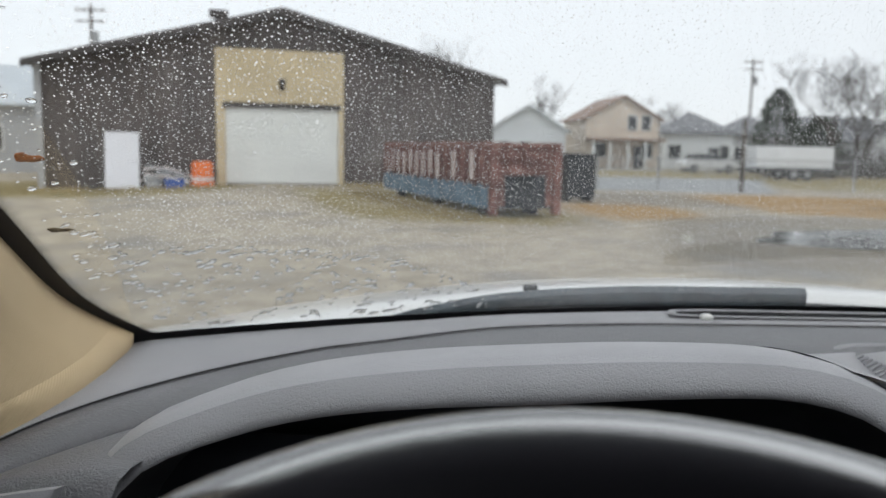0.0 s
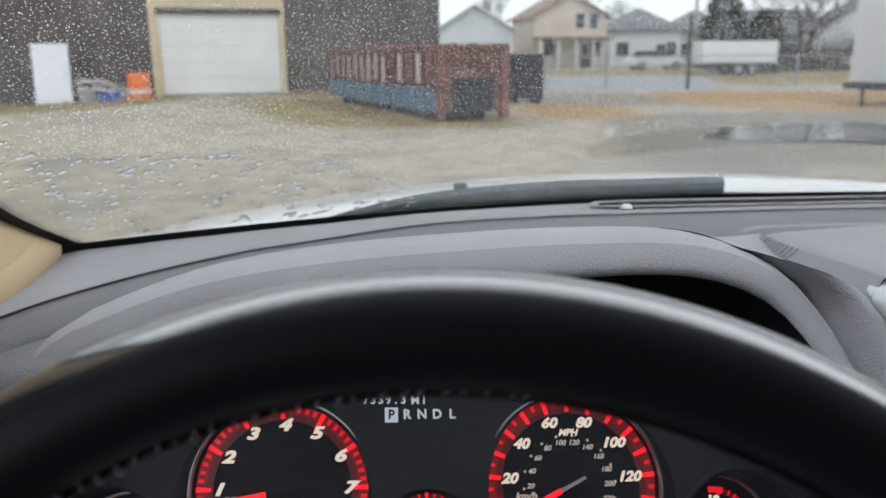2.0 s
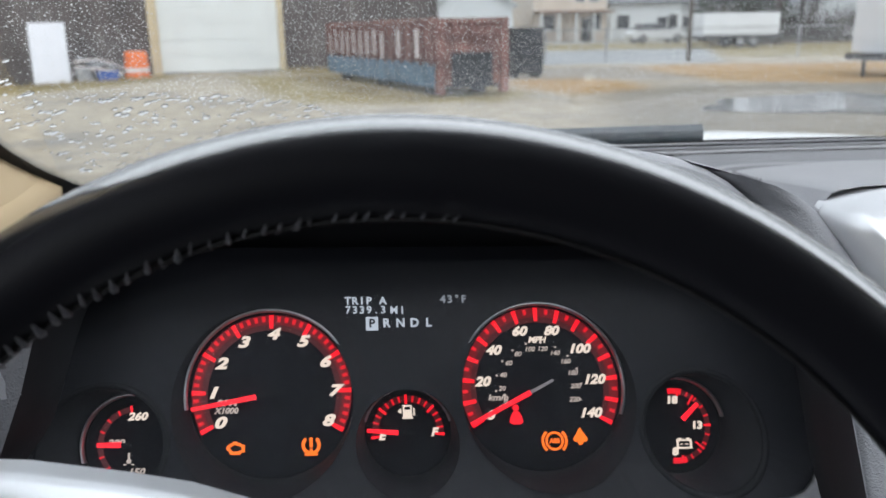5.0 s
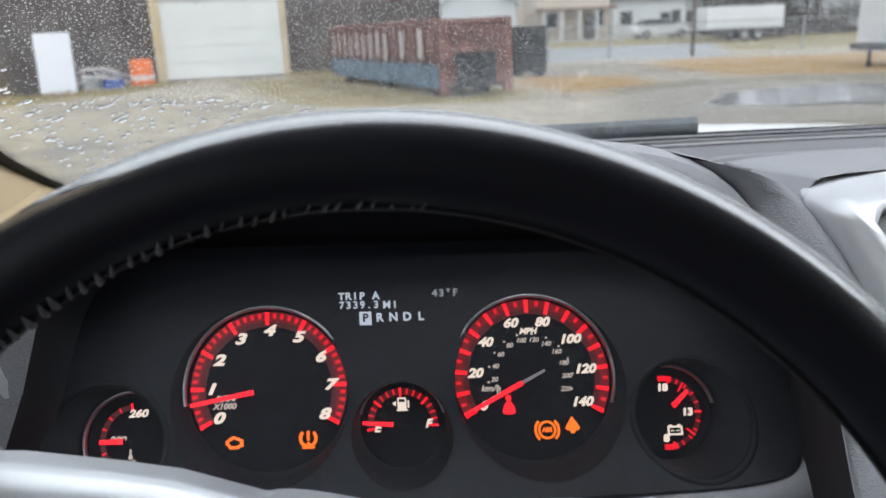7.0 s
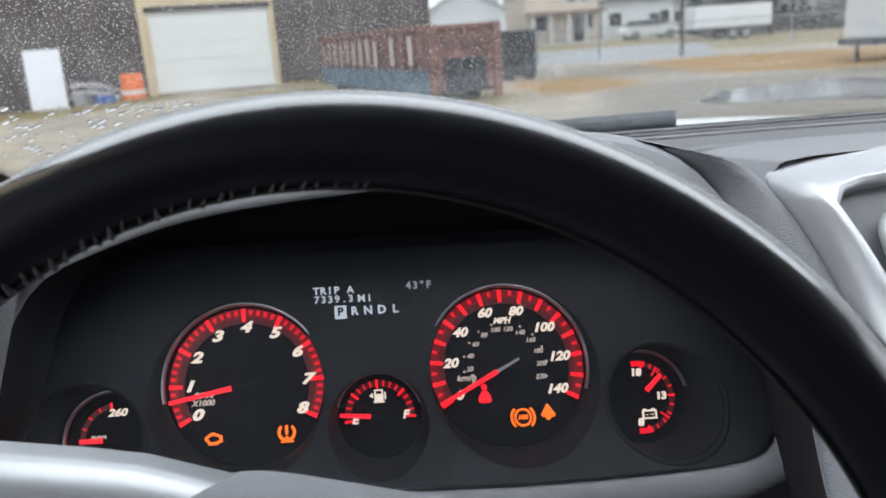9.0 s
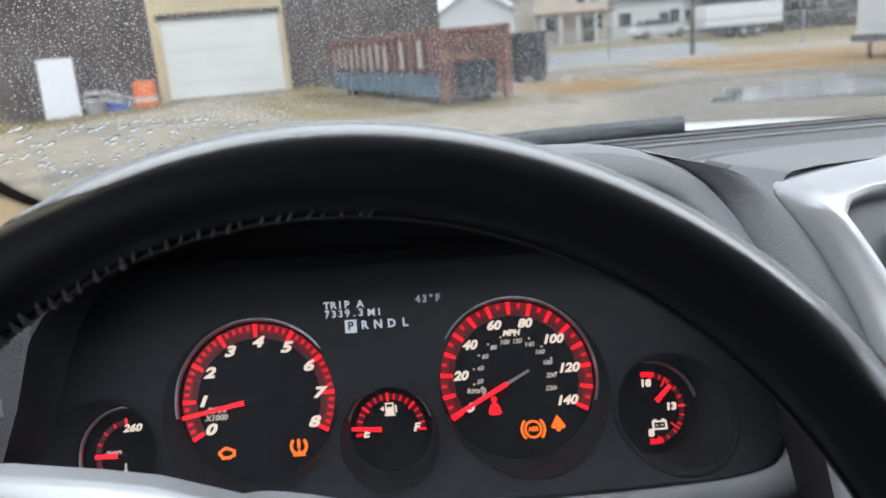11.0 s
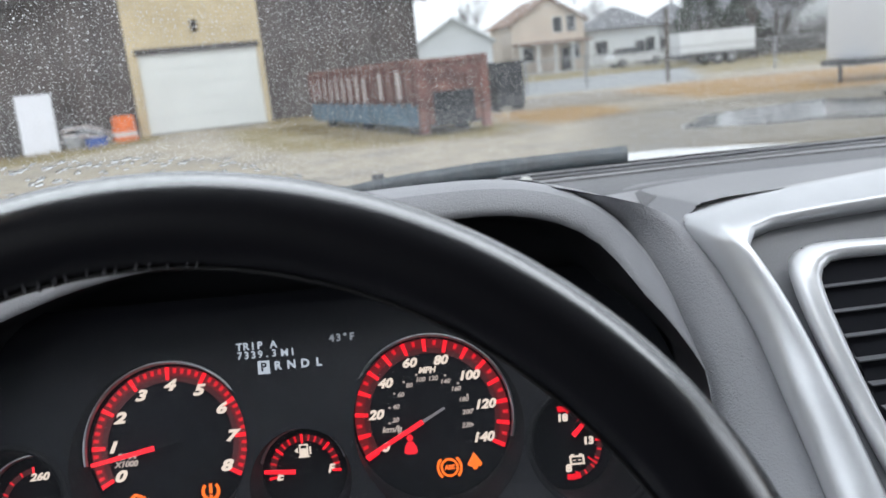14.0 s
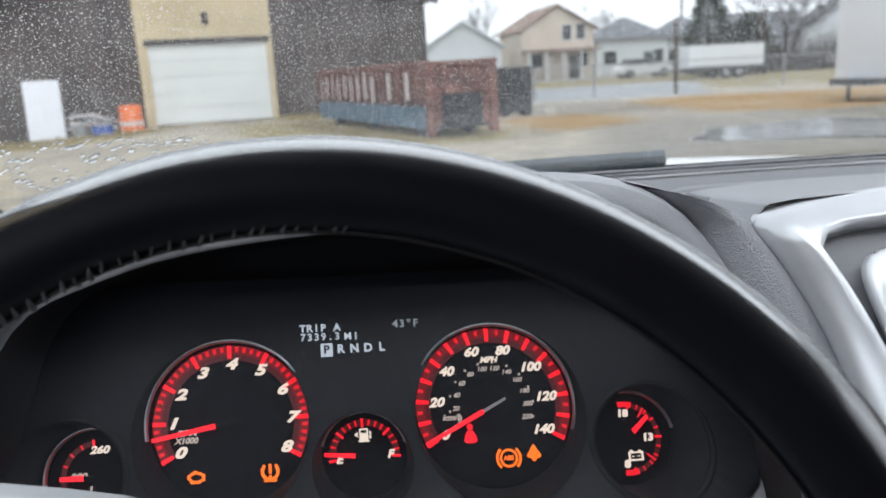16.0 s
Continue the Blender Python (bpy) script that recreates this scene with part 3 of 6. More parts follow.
def junk():
    """Things standing and lying against the workshop's front."""
    W = BARN @ Matrix.Translation((0, -0.15, -0.2))
    sheet_ = thing("door_slab", W @ Matrix.Translation((-7.8, -0.35, 0)), "white door slab leaning on the workshop wall", "door slab")
    lean = W @ Matrix.Translation((-7.8, -0.45, 0)) @ Matrix.Rotation(radians(-8), 4, "X")
    part("slab", boxed((-0.56, -0.03, 0), (0.56, 0.03, 2.0), bevel=0.01), M_PANELW, sheet_, m=lean)
    part("edge_strip", boxed((-0.575, -0.034, 0), (-0.555, 0.034, 2.0)), M_WALL_GREY, sheet_, m=lean)
    part("knob", tube([(0.46, -0.03, 0.98), (0.46, -0.08, 0.98)], [0.02, 0.03], 8), M_GALV, sheet_, m=lean)
    o = thing("orange_barrel", W @ Matrix.Translation((-5.1, -0.6, 0)), "faded orange plastic traffic drum by the door bay", "barrel")
    A = W @ Matrix.Translation((-5.1, -0.6, 0))
    part("drum", tube([(0, 0, 0), (0, 0, 0.1), (0, 0, 0.55), (0, 0, 0.6), (0, 0, 0.95), (0, 0, 1.0)], [0.42, 0.41, 0.4, 0.38, 0.37, 0.3], 18), M_ORANGE, o, m=A, smooth=True)
    part("base_ring", tube([(0, 0, 0), (0, 0, 0.08)], [0.48, 0.45], 18), M_RUBBER, o, m=A)
    part("band", tube([(0, 0, 0.3), (0, 0, 0.45)], [0.412, 0.406], 18, cap=False), M_PALE, o, m=A)
    b = thing("blue_crate", W @ Matrix.Translation((-6.05, -0.8, 0)), "blue plastic crate on the grass", "crate")
    A = W @ Matrix.Translation((-6.05, -0.8, 0)) @ Matrix.Rotation(0.3, 4, "Z")
    bm = boxed((-0.3, -0.2, 0), (0.3, 0.2, 0.03))
    for lo, hi in (((-0.3, -0.2, 0.03), (0.3, -0.18, 0.36)), ((-0.3, 0.18, 0.03), (0.3, 0.2, 0.36)), ((-0.3, -0.18, 0.03), (-0.28, 0.18, 0.36)), ((0.28, -0.18, 0.03), (0.3, 0.18, 0.36))):
        box(bm, lo, hi)
    part("tub", bm, M_BLUEP, b, m=A)
    part("rim", sheet([[(x * s, y * s, z) for x, y in ((-0.31, -0.21), (0.31, -0.21), (0.31, 0.21), (-0.31, 0.21))] for s, z in ((1, 0.34), (1.06, 0.34), (1.06, 0.37), (1, 0.37))], True), M_BLUEP, b, m=A)
    # a dismantled pale frame of tubes and a grey sheet
    fr = thing("tube_frame", W @ Matrix.Translation((-6.3, -0.5, 0)), "pale bent metal tube frame lying in a heap", "metal frame")
    A = W @ Matrix.Translation((-6.3, -0.5, 0))
    rng = random.Random(2)
    for k in range(7):
        p0 = (-0.9 + rng.uniform(0, 0.5), -0.35 + rng.uniform(0, 0.5), 0.05 + rng.uniform(0, 0.8))
        p2 = (0.55 + rng.uniform(0, 0.35), -0.35 + rng.uniform(0, 0.5), 0.05 + rng.uniform(0, 0.5))
        p1 = (0.5 * (p0[0] + p2[0]), 0.5 * (p0[1] + p2[1]) - 0.1, 0.5 * (p0[2] + p2[2]) + rng.uniform(-0.1, 0.3))
        part("tube", tube([p0, p1, p2], 0.035, 6), M_PALE if k % 2 else M_GALV, fr, m=A)
    tub = thing("grey_tub", W @ Matrix.Translation((-6.75, -0.35, 0)), "grey plastic tub full of scrap by the wall", "tub")
    A = W @ Matrix.Translation((-6.75, -0.35, 0))
    part("tub_body", tube([(0, 0, 0), (0, 0, 0.5), (0, 0, 0.5), (0, 0, 0.1)], [0.28, 0.34, 0.31, 0.26], 14), M_WALL_GREY, tub, m=A)
    part("scrap", boxed((-0.15, -0.1, 0.1), (0.2, 0.12, 0.72), Matrix.Rotation(0.3, 4, "Y"), bevel=0.02), M_STEELDK, tub, m=A)
    ball = thing("white_bucket", W @ Matrix.Translation((1.55, -2.8, 0.18)), "small white plastic bucket beside the dumpster", "bucket")
    A = W @ Matrix.Translation((1.55, -2.8, 0.18))
    part("pail", tube([(0, 0, 0), (0, 0, 0.36), (0, 0, 0.36), (0, 0, 0.04)], [0.13, 0.155, 0.14, 0.12], 14), M_DOORWHITE, ball, m=A)
    part("blue_band", tube([(0, 0, 0.12), (0, 0, 0.22)], [0.146, 0.15], 14, cap=False), M_BLUEP, ball, m=A)


junk()


# ---- the dumpster ----
def build_dumpster():
    ang = math.atan2(24.3 - 16.05, -1.85 - 1.02)
    W = Matrix.Translation((1.02, 16.05, 0)) @ Matrix.Rotation(ang, 4, "Z")
    ln, wd, ht = 8.6, 1.62, 1.52
    d = thing("roll_off_dumpster", W, "rusty red open-top dumpster with faded blue lower panels", "dumpster")
    # x along the length away, y to the left (negative: towards the open yard)
    part("floor_plate", boxed((0, -wd, 0.14), (ln, 0, 0.2)), M_STEELDK, d, m=W)
    left = part("side_panel", boxed((0, -0.03, 0.2), (ln, 0.0, ht - 0.05)), M_RUST, d, "rust-red steel side", m=W)
    right = part("side_panel", boxed((0, -wd, 0.2), (ln, -wd + 0.03, ht - 0.05)), M_RUST, d, m=W)
    part("far_end", boxed((ln - 0.03, -wd + 0.03, 0.2), (ln, -0.03, ht - 0.05)), M_RUST, d, m=W)
    part("lower_panel", boxed((0.02, 0.002, 0.16), (ln - 0.02, 0.05, 0.66), bevel=0.01), M_BLUE, d, "faded blue steel lower side", m=W)
    for y in (0.0, -wd):
        part("top_rail", boxed((0, y - 0.06, ht - 0.06), (ln, y + 0.06, ht + 0.05), bevel=0.01), M_RUST, d, m=W)
    rib = boxed((-0.05, 0.0, 0.6), (0.05, 0.085, ht - 0.06), bevel=0.008)
    rib_me = bpy.data.meshes.new("rib")
    rib.to_mesh(rib_me)
    rib.free()
    rib_me.materials.append(M_RUST)
    pale = boxed((-0.17, 0.003, 0.72), (0.15, 0.012, 1.33))
    pale_me = bpy.data.meshes.new("worn_patch")
    pale.to_mesh(pale_me)
    pale.free()
    pale_me.materials.append(M_PALE)
    n = 15
    for i in range(n):
        x = 0.12 + (ln - 0.24) * i / (n - 1)
        piece("rib", rib_me, left, W @ Matrix.Translation((x, 0, 0)))
        piece("rib", rib_me, right, W @ Matrix.Translation((x, -wd, 0)) @ Matrix.Rotation(math.pi, 4, "Z"))
        if i in (1, 3) or 5 <= i < n - 1:
            piece("worn_patch", pale_me, left, W @ Matrix.Translation((x + 0.3, 0, 0.04 * math.sin(i * 2.3))), "pale worn paint between the ribs")
    # near end: two posts, a cross rail and a gate, its dark opening painted as a plate
    gate = part("end_gate", boxed((0.0, -wd + 0.1, 0.2), (0.04, -0.1, ht - 0.1)), M_RUST, d, "rusted end gate with a dark plate painted in for its opening", m=W)
    part("gate_dark_plate", boxed((-0.02, -wd + 0.32, 0.16), (-0.004, -0.34, 0.86), bevel=0.004), M_STEELDK, gate, m=W)
    for y0 in (-wd - 0.02, -0.16):
        part("end_post", boxed((-0.1, y0, 0.02), (0.06, y0 + 0.18, ht + 0.04), bevel=0.01), M_RUST, d, m=W)
    for z in (0.9, 1.2, ht - 0.06):
        part("gate_rail", boxed((-0.07, -wd + 0.16, z), (0.0, -0.16, z + 0.09), bevel=0.008), M_RUST, gate, m=W)
    for k in range(3):
        part("gate_strut", boxed((-0.06, -0.45 - 0.37 * k, 0.9), (-0.002, -0.38 - 0.37 * k, ht)), M_RUST, gate, m=W)
    for x in (0.9, 4.2, 7.6):
        for y in (-0.25, -wd + 0.25):
            part("skid", boxed((x - 0.3, y - 0.06, -0.06), (x + 0.3, y + 0.06, 0.14)), M_STEELDK, d, m=W)
    bin_ = thing("dark_bin", Matrix.Translation((3.95, 22.6, 0)) @ Matrix.Rotation(0.2, 4, "Z"), "dark steel bin standing behind the dumpster", "bin")
    B = PLACES[bin_]
    part("bin_body", boxed((-0.42, -0.4, 0.06), (0.42, 0.4, 1.25), bevel=0.02), M_STEELDK, bin_, m=B)
    part("bin_lid", boxed((-0.46, -0.44, 1.25), (0.46, 0.44, 1.34), bevel=0.02), M_STEELDK, bin_, m=B)
    for x in (-0.34, 0.34):
        part("bin_foot", boxed((x - 0.06, -0.3, -0.05), (x + 0.06, 0.3, 0.06)), M_STEELDK, bin_, m=B)


build_dumpster()


# ---- fence with a gate ----
def build_fence():
    fence = thing("chain_link_fence", Matrix.Translation((5.9, 29.0, 0)), "grey chain-link fence with steel posts across the yard", "fence")
    pts = [(5.9, 29.6), (8.3, 29.8), (11.65, 30.1), (16.5, 31.0), (22.0, 31.8), (28.0, 32.5)]
    for i, (x, y) in enumerate(pts):
        thick = i == 2
        part("post", tube([(x, y, -0.1), (x, y, 2.75 if thick else 1.3)], 0.09 if thick else 0.045, 8), M_POSTDK if thick else M_GALV, fence)
    for i in range(len(pts) - 1):
        (xa, ya), (xb, yb) = pts[i], pts[i + 1]
        part("top_rail", tube([(xa, ya, 1.22), (xb, yb, 1.22)], 0.022, 6), M_GALV, fence)
        bm = bmesh.new()
        ln = math.hypot(xb - xa, yb - ya)
        k = -1.2
        while k < ln:
            for s in (0, 1):
                u0, u1 = (k, k + 1.2) if s == 0 else (k + 1.2, k)
                z0, z1 = 0.02, 1.2
                # clip to the bay
                def at(u):
                    w = (u - u0) / (u1 - u0)
                    return Vector((xa + (xb - xa) * u / ln, ya + (yb - ya) * u / ln, z0 + (z1 - z0) * w))
                lo, hi = max(0, min(u0, u1)), min(ln, max(u0, u1))
                if hi - lo > 0.05:
                    tube([at(lo), at(hi)], 0.004, 3, bm, cap=False)
            k += 0.14
        tagged(part("wire_mesh", bm, M_GALV, fence), kind="stuff")


build_fence()


# ---- houses ----
def house(x, y, turn, w, d, eave, ridge, wall, roof, label, windows=(), porch=False, along=True, hip=False):
    """A gabled house, or one with a hipped roof; along: ridge runs across the view."""
    W = Matrix.Translation((x, y, 0)) @ Matrix.Rotation(turn, 4, "Z")
    h = thing("house", W, label, "house")
    bm = bmesh.new()
    if hip:
        prof = [(-d / 2, -0.3), (d / 2, -0.3), (d / 2, eave), (-d / 2, eave)]
        rows = [[(u, a, b) for a, b in prof] for u in (-w / 2, w / 2)]
        roofs = []
        base = [(-w / 2 - 0.4, -d / 2 - 0.4), (w / 2 + 0.4, -d / 2 - 0.4), (w / 2 + 0.4, d / 2 + 0.4), (-w / 2 - 0.4, d / 2 + 0.4)]
        top = [(x * 0.06, y * 0.06) for x, y in base]
        part("roof", sheet([[(x, y, z) for x, y in line] for line, z in ((base, eave + 0.02), (base, eave + 0.16), (top, ridge + 0.1))], True, cap=True), roof, h, "dark hipped roof", m=W)
    elif along:
        prof = [(-d / 2, -0.3), (d / 2, -0.3), (d / 2, eave), (0, ridge), (-d / 2, eave)]
        rows = [[(u, a, b) for a, b in prof] for u in (-w / 2, w / 2)]
        roofs = [[[(u, a, b + o) for a, b in ((0, ridge), (s * (d / 2 + 0.4), eave - 0.4 * (ridge - eave) / (d / 2)))] for u in (-w / 2 - 0.3, w / 2 + 0.3)] for s in (-1, 1) for o in (0,)]
    else:
        prof = [(-w / 2, -0.3), (w / 2, -0.3), (w / 2, eave), (0, ridge), (-w / 2, eave)]
        rows = [[(a, u, b) for a, b in prof] for u in (-d / 2, d / 2)]
        roofs = [[[(a, u, b) for a, b in ((0, ridge), (s * (w / 2 + 0.4), eave - 0.4 * (ridge - eave) / (w / 2)))] for u in (-d / 2 - 0.4, d / 2 + 0.4)] for s in (-1, 1)]
    part("wall", sheet(rows, True, bm, cap=True), wall, h, m=W)
    for r in roofs:
        up = [[Vector(p) + Vector((0, 0, 0.18)) for p in row] for row in r]
        dn = [[Vector(p) + Vector((0, 0, 0.03)) for p in row] for row in r]
        rows = [[up[0][0], up[0][1], dn[0][1], dn[0][0]], [up[1][0], up[1][1], dn[1][1], dn[1][0]]]
        part("roof", sheet(rows, True, cap=True), roof, h, m=W)
    for wx, wz, ww, wh in windows:
        win = part("window", boxed((wx - ww / 2 - 0.08, -d / 2 - 0.06, wz - 0.08), (wx + ww / 2 + 0.08, -d / 2 - 0.003, wz + wh + 0.08)), M_DOORWHITE, h, m=W)
        part("pane", boxed((wx - ww / 2, -d / 2 - 0.075, wz), (wx + ww / 2, -d / 2 - 0.062, wz + wh)), M_WINDOW, win, m=W)
    if porch:
        part("porch_roof", boxed((-w / 2, -d / 2 - 2.0, 2.5), (w / 2, -d / 2 - 0.01, 2.7)), roof, h, m=W)
        for k in range(5):
            px = -w / 2 + 0.2 + k * (w - 0.4) / 4
            part("porch_post", boxed((px - 0.08, -d / 2 - 1.9, -0.2), (px + 0.08, -d / 2 - 1.74, 2.5)), M_DOORWHITE, h, m=W)
    part("door", boxed((w * 0.16, -d / 2 - 0.05, 0), (w * 0.16 + 0.95, -d / 2 - 0.004, 2.05)), M_WINDOW, h, m=W)
    return h


house(7.1, 72, 0.0, 6.6, 9, 3.2, 5.2, M_WALL_WHITE, M_SHINGLE_PALE, "pale grey-white bungalow with a light roof", [(-1.9, 1.0, 0.9, 1.2), (-0.2, 1.0, 0.9, 1.2)], along=False)
house(15.9, 76, 0.1, 6.9, 8, 4.5, 6.5, M_WALL_CREAM, M_SHINGLE_BROWN, "cream two-storey house with a brown roof", [(0.9, 3.5, 0.8, 1.3), (2.2, 3.5, 0.8, 1.3), (-2.0, 1.0, 1.0, 1.3), (2.4, 1.0, 0.9, 1.3)], porch=True, along=False)
house(24.9, 80, -0.05, 6.9, 7, 3.3, 5.5, M_WALL_WHITE, M_SHINGLE_GREY, "white bungalow with a dark hipped shingle roof", [(-2.2, 1.0, 1.2, 1.3), (2.6, 1.0, 0.9, 1.3)], hip=True)
house(32.3, 84, -0.1, 6.5, 8, 3.3, 5.5, M_WALL_GREY, M_SHINGLE_GREY, "grey house with a dark hipped roof behind the trees", [(-1.6, 1.0, 1.2, 1.2), (-0.2, 1.0, 1.0, 1.2)], hip=True)
house(40.5, 86, -0.2, 10, 9, 3.0, 5.6, M_WALL_WHITE, M_SHINGLE_GREY, "white house with a dark roof behind the trees", [(-3, 1.0, 1.2, 1.2), (0.3, 1.0, 1.2, 1.2)])
house(48.0, 78, -0.3, 12, 10, 3.2, 7.0, M_WALL_WHITE, M_SHINGLE_GREY, "white gabled house at the yard's far side", [(-2, 1.0, 1.2, 1.3), (2, 1.0, 1.2, 1.3), (0, 4.0, 1.0, 1.1)], along=False)
house(-22.0, 46, 0.2, 11, 9, 3.4, 5.6, M_WALL_GREY, M_SHINGLE_PALE, "pale grey house beyond the workshop", [(-3, 1.0, 1.2, 1.2), (3, 1.0, 1.2, 1.2)])


# ---- vehicles ----
def wheel_at(parent, W, x, y, z, r):
    t = part("wheel", tube([(x, y - 0.11, z), (x, y - 0.12, z), (x, y + 0.12, z), (x, y + 0.11, z)], [r * 0.6, r, r, r * 0.6], 18, up=(0, 0, 1)), M_TYRE, parent, m=W)
    part("rim", tube([(x, y - 0.125, z), (x, y + 0.125, z)], r * 0.58, 14), M_GALV, t, m=W)


def box_trailer(x, y, turn, ln, wd, z0, z1, label, name="cargo_trailer"):
    W = Matrix.Translation((x, y, 0)) @ Matrix.Rotation(turn, 4, "Z")
    t = thing(name, W, label, "trailer")
    part("box", boxed((0, -wd / 2, z0), (ln, wd / 2, z1), bevel=0.04), M_TRUCKW, t, m=W)
    part("chassis", boxed((-0.5, -wd * 0.3, z0 - 0.16), (ln, wd * 0.3, z0 - 0.004)), M_STEELDK, t, m=W)
    for wx in (ln * 0.5, ln * 0.5 + 0.8):
        for s in (-1, 1):
            wheel_at(t, W, wx, s * (wd / 2 - 0.1), 0.34, 0.36)
    part("bumper", boxed((ln, -wd / 2, z0 - 0.1), (ln + 0.08, wd / 2, z0 + 0.05)), M_STEELDK, t, m=W)
    part("side_rail", boxed((0, -wd / 2 - 0.02, z0), (ln, -wd / 2 - 0.004, z0 + 0.1)), M_GALV, t, m=W)
    part("jack", tube([(-0.42, 0, -0.05), (-0.42, 0, z0)], 0.05, 8), M_STEELDK, t, m=W)


box_trailer(18.2, 46.5, 0.02, 4.6, 2.1, 0.65, 1.95, "white enclosed cargo trailer parked beyond the fence")
box_trailer(12.75, 19.6, 0.12, 5.5, 2.2, 0.55, 2.9, "tall white box trailer parked on the leaf-covered verge")


def car(x, y, turn, paint, label):
    W = Matrix.Translation((x, y, 0)) @ Matrix.Rotation(turn, 4, "Z")
    c = thing("parked_car", W, label, "car")
    low = [(-2.2, 0.35), (-2.25, 0.7), (-1.9, 0.95), (1.1, 0.98), (2.1, 0.8), (2.25, 0.5), (2.2, 0.32)]
    body = part("body", sheet([[(a, s, b) for a, b in low] for s in (-0.85, 0.85)], True, cap=True), paint, c, m=W)
    top = [(-1.7, 0.95), (-1.3, 1.42), (0.3, 1.45), (1.05, 0.97)]
    part("cabin", sheet([[(a, s * (1 - 0.1 * (b > 1)), b) for a, b in top] for s in (-0.78, 0.78)], True, cap=True), M_WINDOW, c, m=W)
    part("roof", boxed((-1.25, -0.7, 1.43), (0.28, 0.7, 1.49), bevel=0.02), paint, c, m=W)
    for wx in (-1.4, 1.4):
        for s in (-1, 1):
            wheel_at(c, W, wx, s * 0.78, 0.31, 0.32)


M_DARKCAR = mat("dark_car_paint", (0.03, 0.032, 0.038), 0.3, var=0.1, coat=0.4)
car(20.6, 61, 0.1, M_TRUCKW, "white car parked by the far houses")
car(26.6, 63, -0.1, M_TRUCKW, "white car parked in the street")
car(31.0, 60, 0.05, M_DARKCAR, "dark car parked in the street")
car(36.5, 58, 0.1, M_TRUCKW, "white car parked beyond the trailer")
car(42.0, 57, 0.0, M_TRUCKW, "white car parked beyond the trailer")


# ---- poles and trees ----
def utility_pole(x, y, h, label):
    p = thing("utility_pole", Matrix.Translation((x, y, 0)), label, "utility pole")
    part("pole", tube([(x, y, -0.3), (x + 0.1, y, h)], [0.17, 0.11], 10), M_POSTDK, p)
    for z in (h - 0.5, h - 1.3):
        part("crossarm", boxed((x - 1.0, y - 0.18, z), (x + 1.2, y - 0.06, z + 0.12)), M_POSTDK, p)
    for k in (-0.9, -0.3, 0.5, 1.1):
        part("insulator", tube([(x + k, y - 0.12, h - 0.38), (x + k, y - 0.12, h - 0.2)], 0.05, 6), M_GALV, p)
    part("transformer", tube([(x + 0.42, y - 0.1, h - 3.0), (x + 0.42, y - 0.1, h - 2.0)], 0.26, 12), M_GALV, p)


utility_pole(34.6, 89.6, 12.3, "weathered wooden utility pole with crossarms")
utility_pole(-26.9, 59.6, 11.7, "weathered wooden utility pole behind the workshop")


def bare_tree(x, y, h, seed, spread=0.55, depth=5):
    rng = random.Random(seed)
    t = thing("bare_tree", Matrix.Translation((x, y, 0)), "leafless winter tree with fine branches", "tree", group="bare trees")
    bm_trunk, bm_crown = bmesh.new(), bmesh.new()

    def grow(p, d, ln, r, k):
        pts, rad = [p], [r]
        q, w = p.copy(), d.copy()
        for s in range(3):
            w = (w + Vector((rng.uniform(-1, 1), rng.uniform(-1, 1), rng.uniform(-0.3, 0.6))) * 0.16).normalized()
            q = q + w * ln / 3
            pts.append(q.copy())
            rad.append(r * (1 - 0.16 * (s + 1)))
        tube(pts, rad, 7 if k == 0 else (5 if k < 3 else 3), bm_trunk if k == 0 else bm_crown, cap=k == 0)
        if k >= depth:
            return
        for b in range(rng.randint(3, 4) if k else 5):
            side = Vector((rng.uniform(-1, 1), rng.uniform(-1, 1), rng.uniform(-0.1, 0.5))).normalized()
            nd = (w * (1 - spread) + side * spread + Vector((0, 0, 0.15))).normalized()
            at = pts[rng.choice((1, 2, 3, 3)) if k else rng.choice((2, 3, 3))]
            grow(at.copy(), nd, ln * rng.uniform(0.55, 0.8), max(rad[-1] * rng.uniform(0.5, 0.72), 0.012), k + 1)

    grow(Vector((x, y, -0.2)), Vector((0, 0, 1)), h * 0.36, h * 0.02, 0)
    part("trunk", bm_trunk, M_BARK, t, smooth=True)
    part("crown", bm_crown, M_BARK, t, "bare grey-brown branches", normals=False)


bare_tree(25.5, 51, 10.0, 3, 0.6)
bare_tree(29.5, 56, 9.0, 5, 0.6)
bare_tree(1.9, 62, 11.5, 7, 0.5)
bare_tree(11.3, 84, 9.0, 11, 0.35)
bare_tree(23.0, 96, 10.0, 13)
bare_tree(28.5, 98, 9.5, 17)
bare_tree(-9.5, 58, 10.5, 19, 0.5)
bare_tree(33.5, 62, 8.0, 23, 0.65)


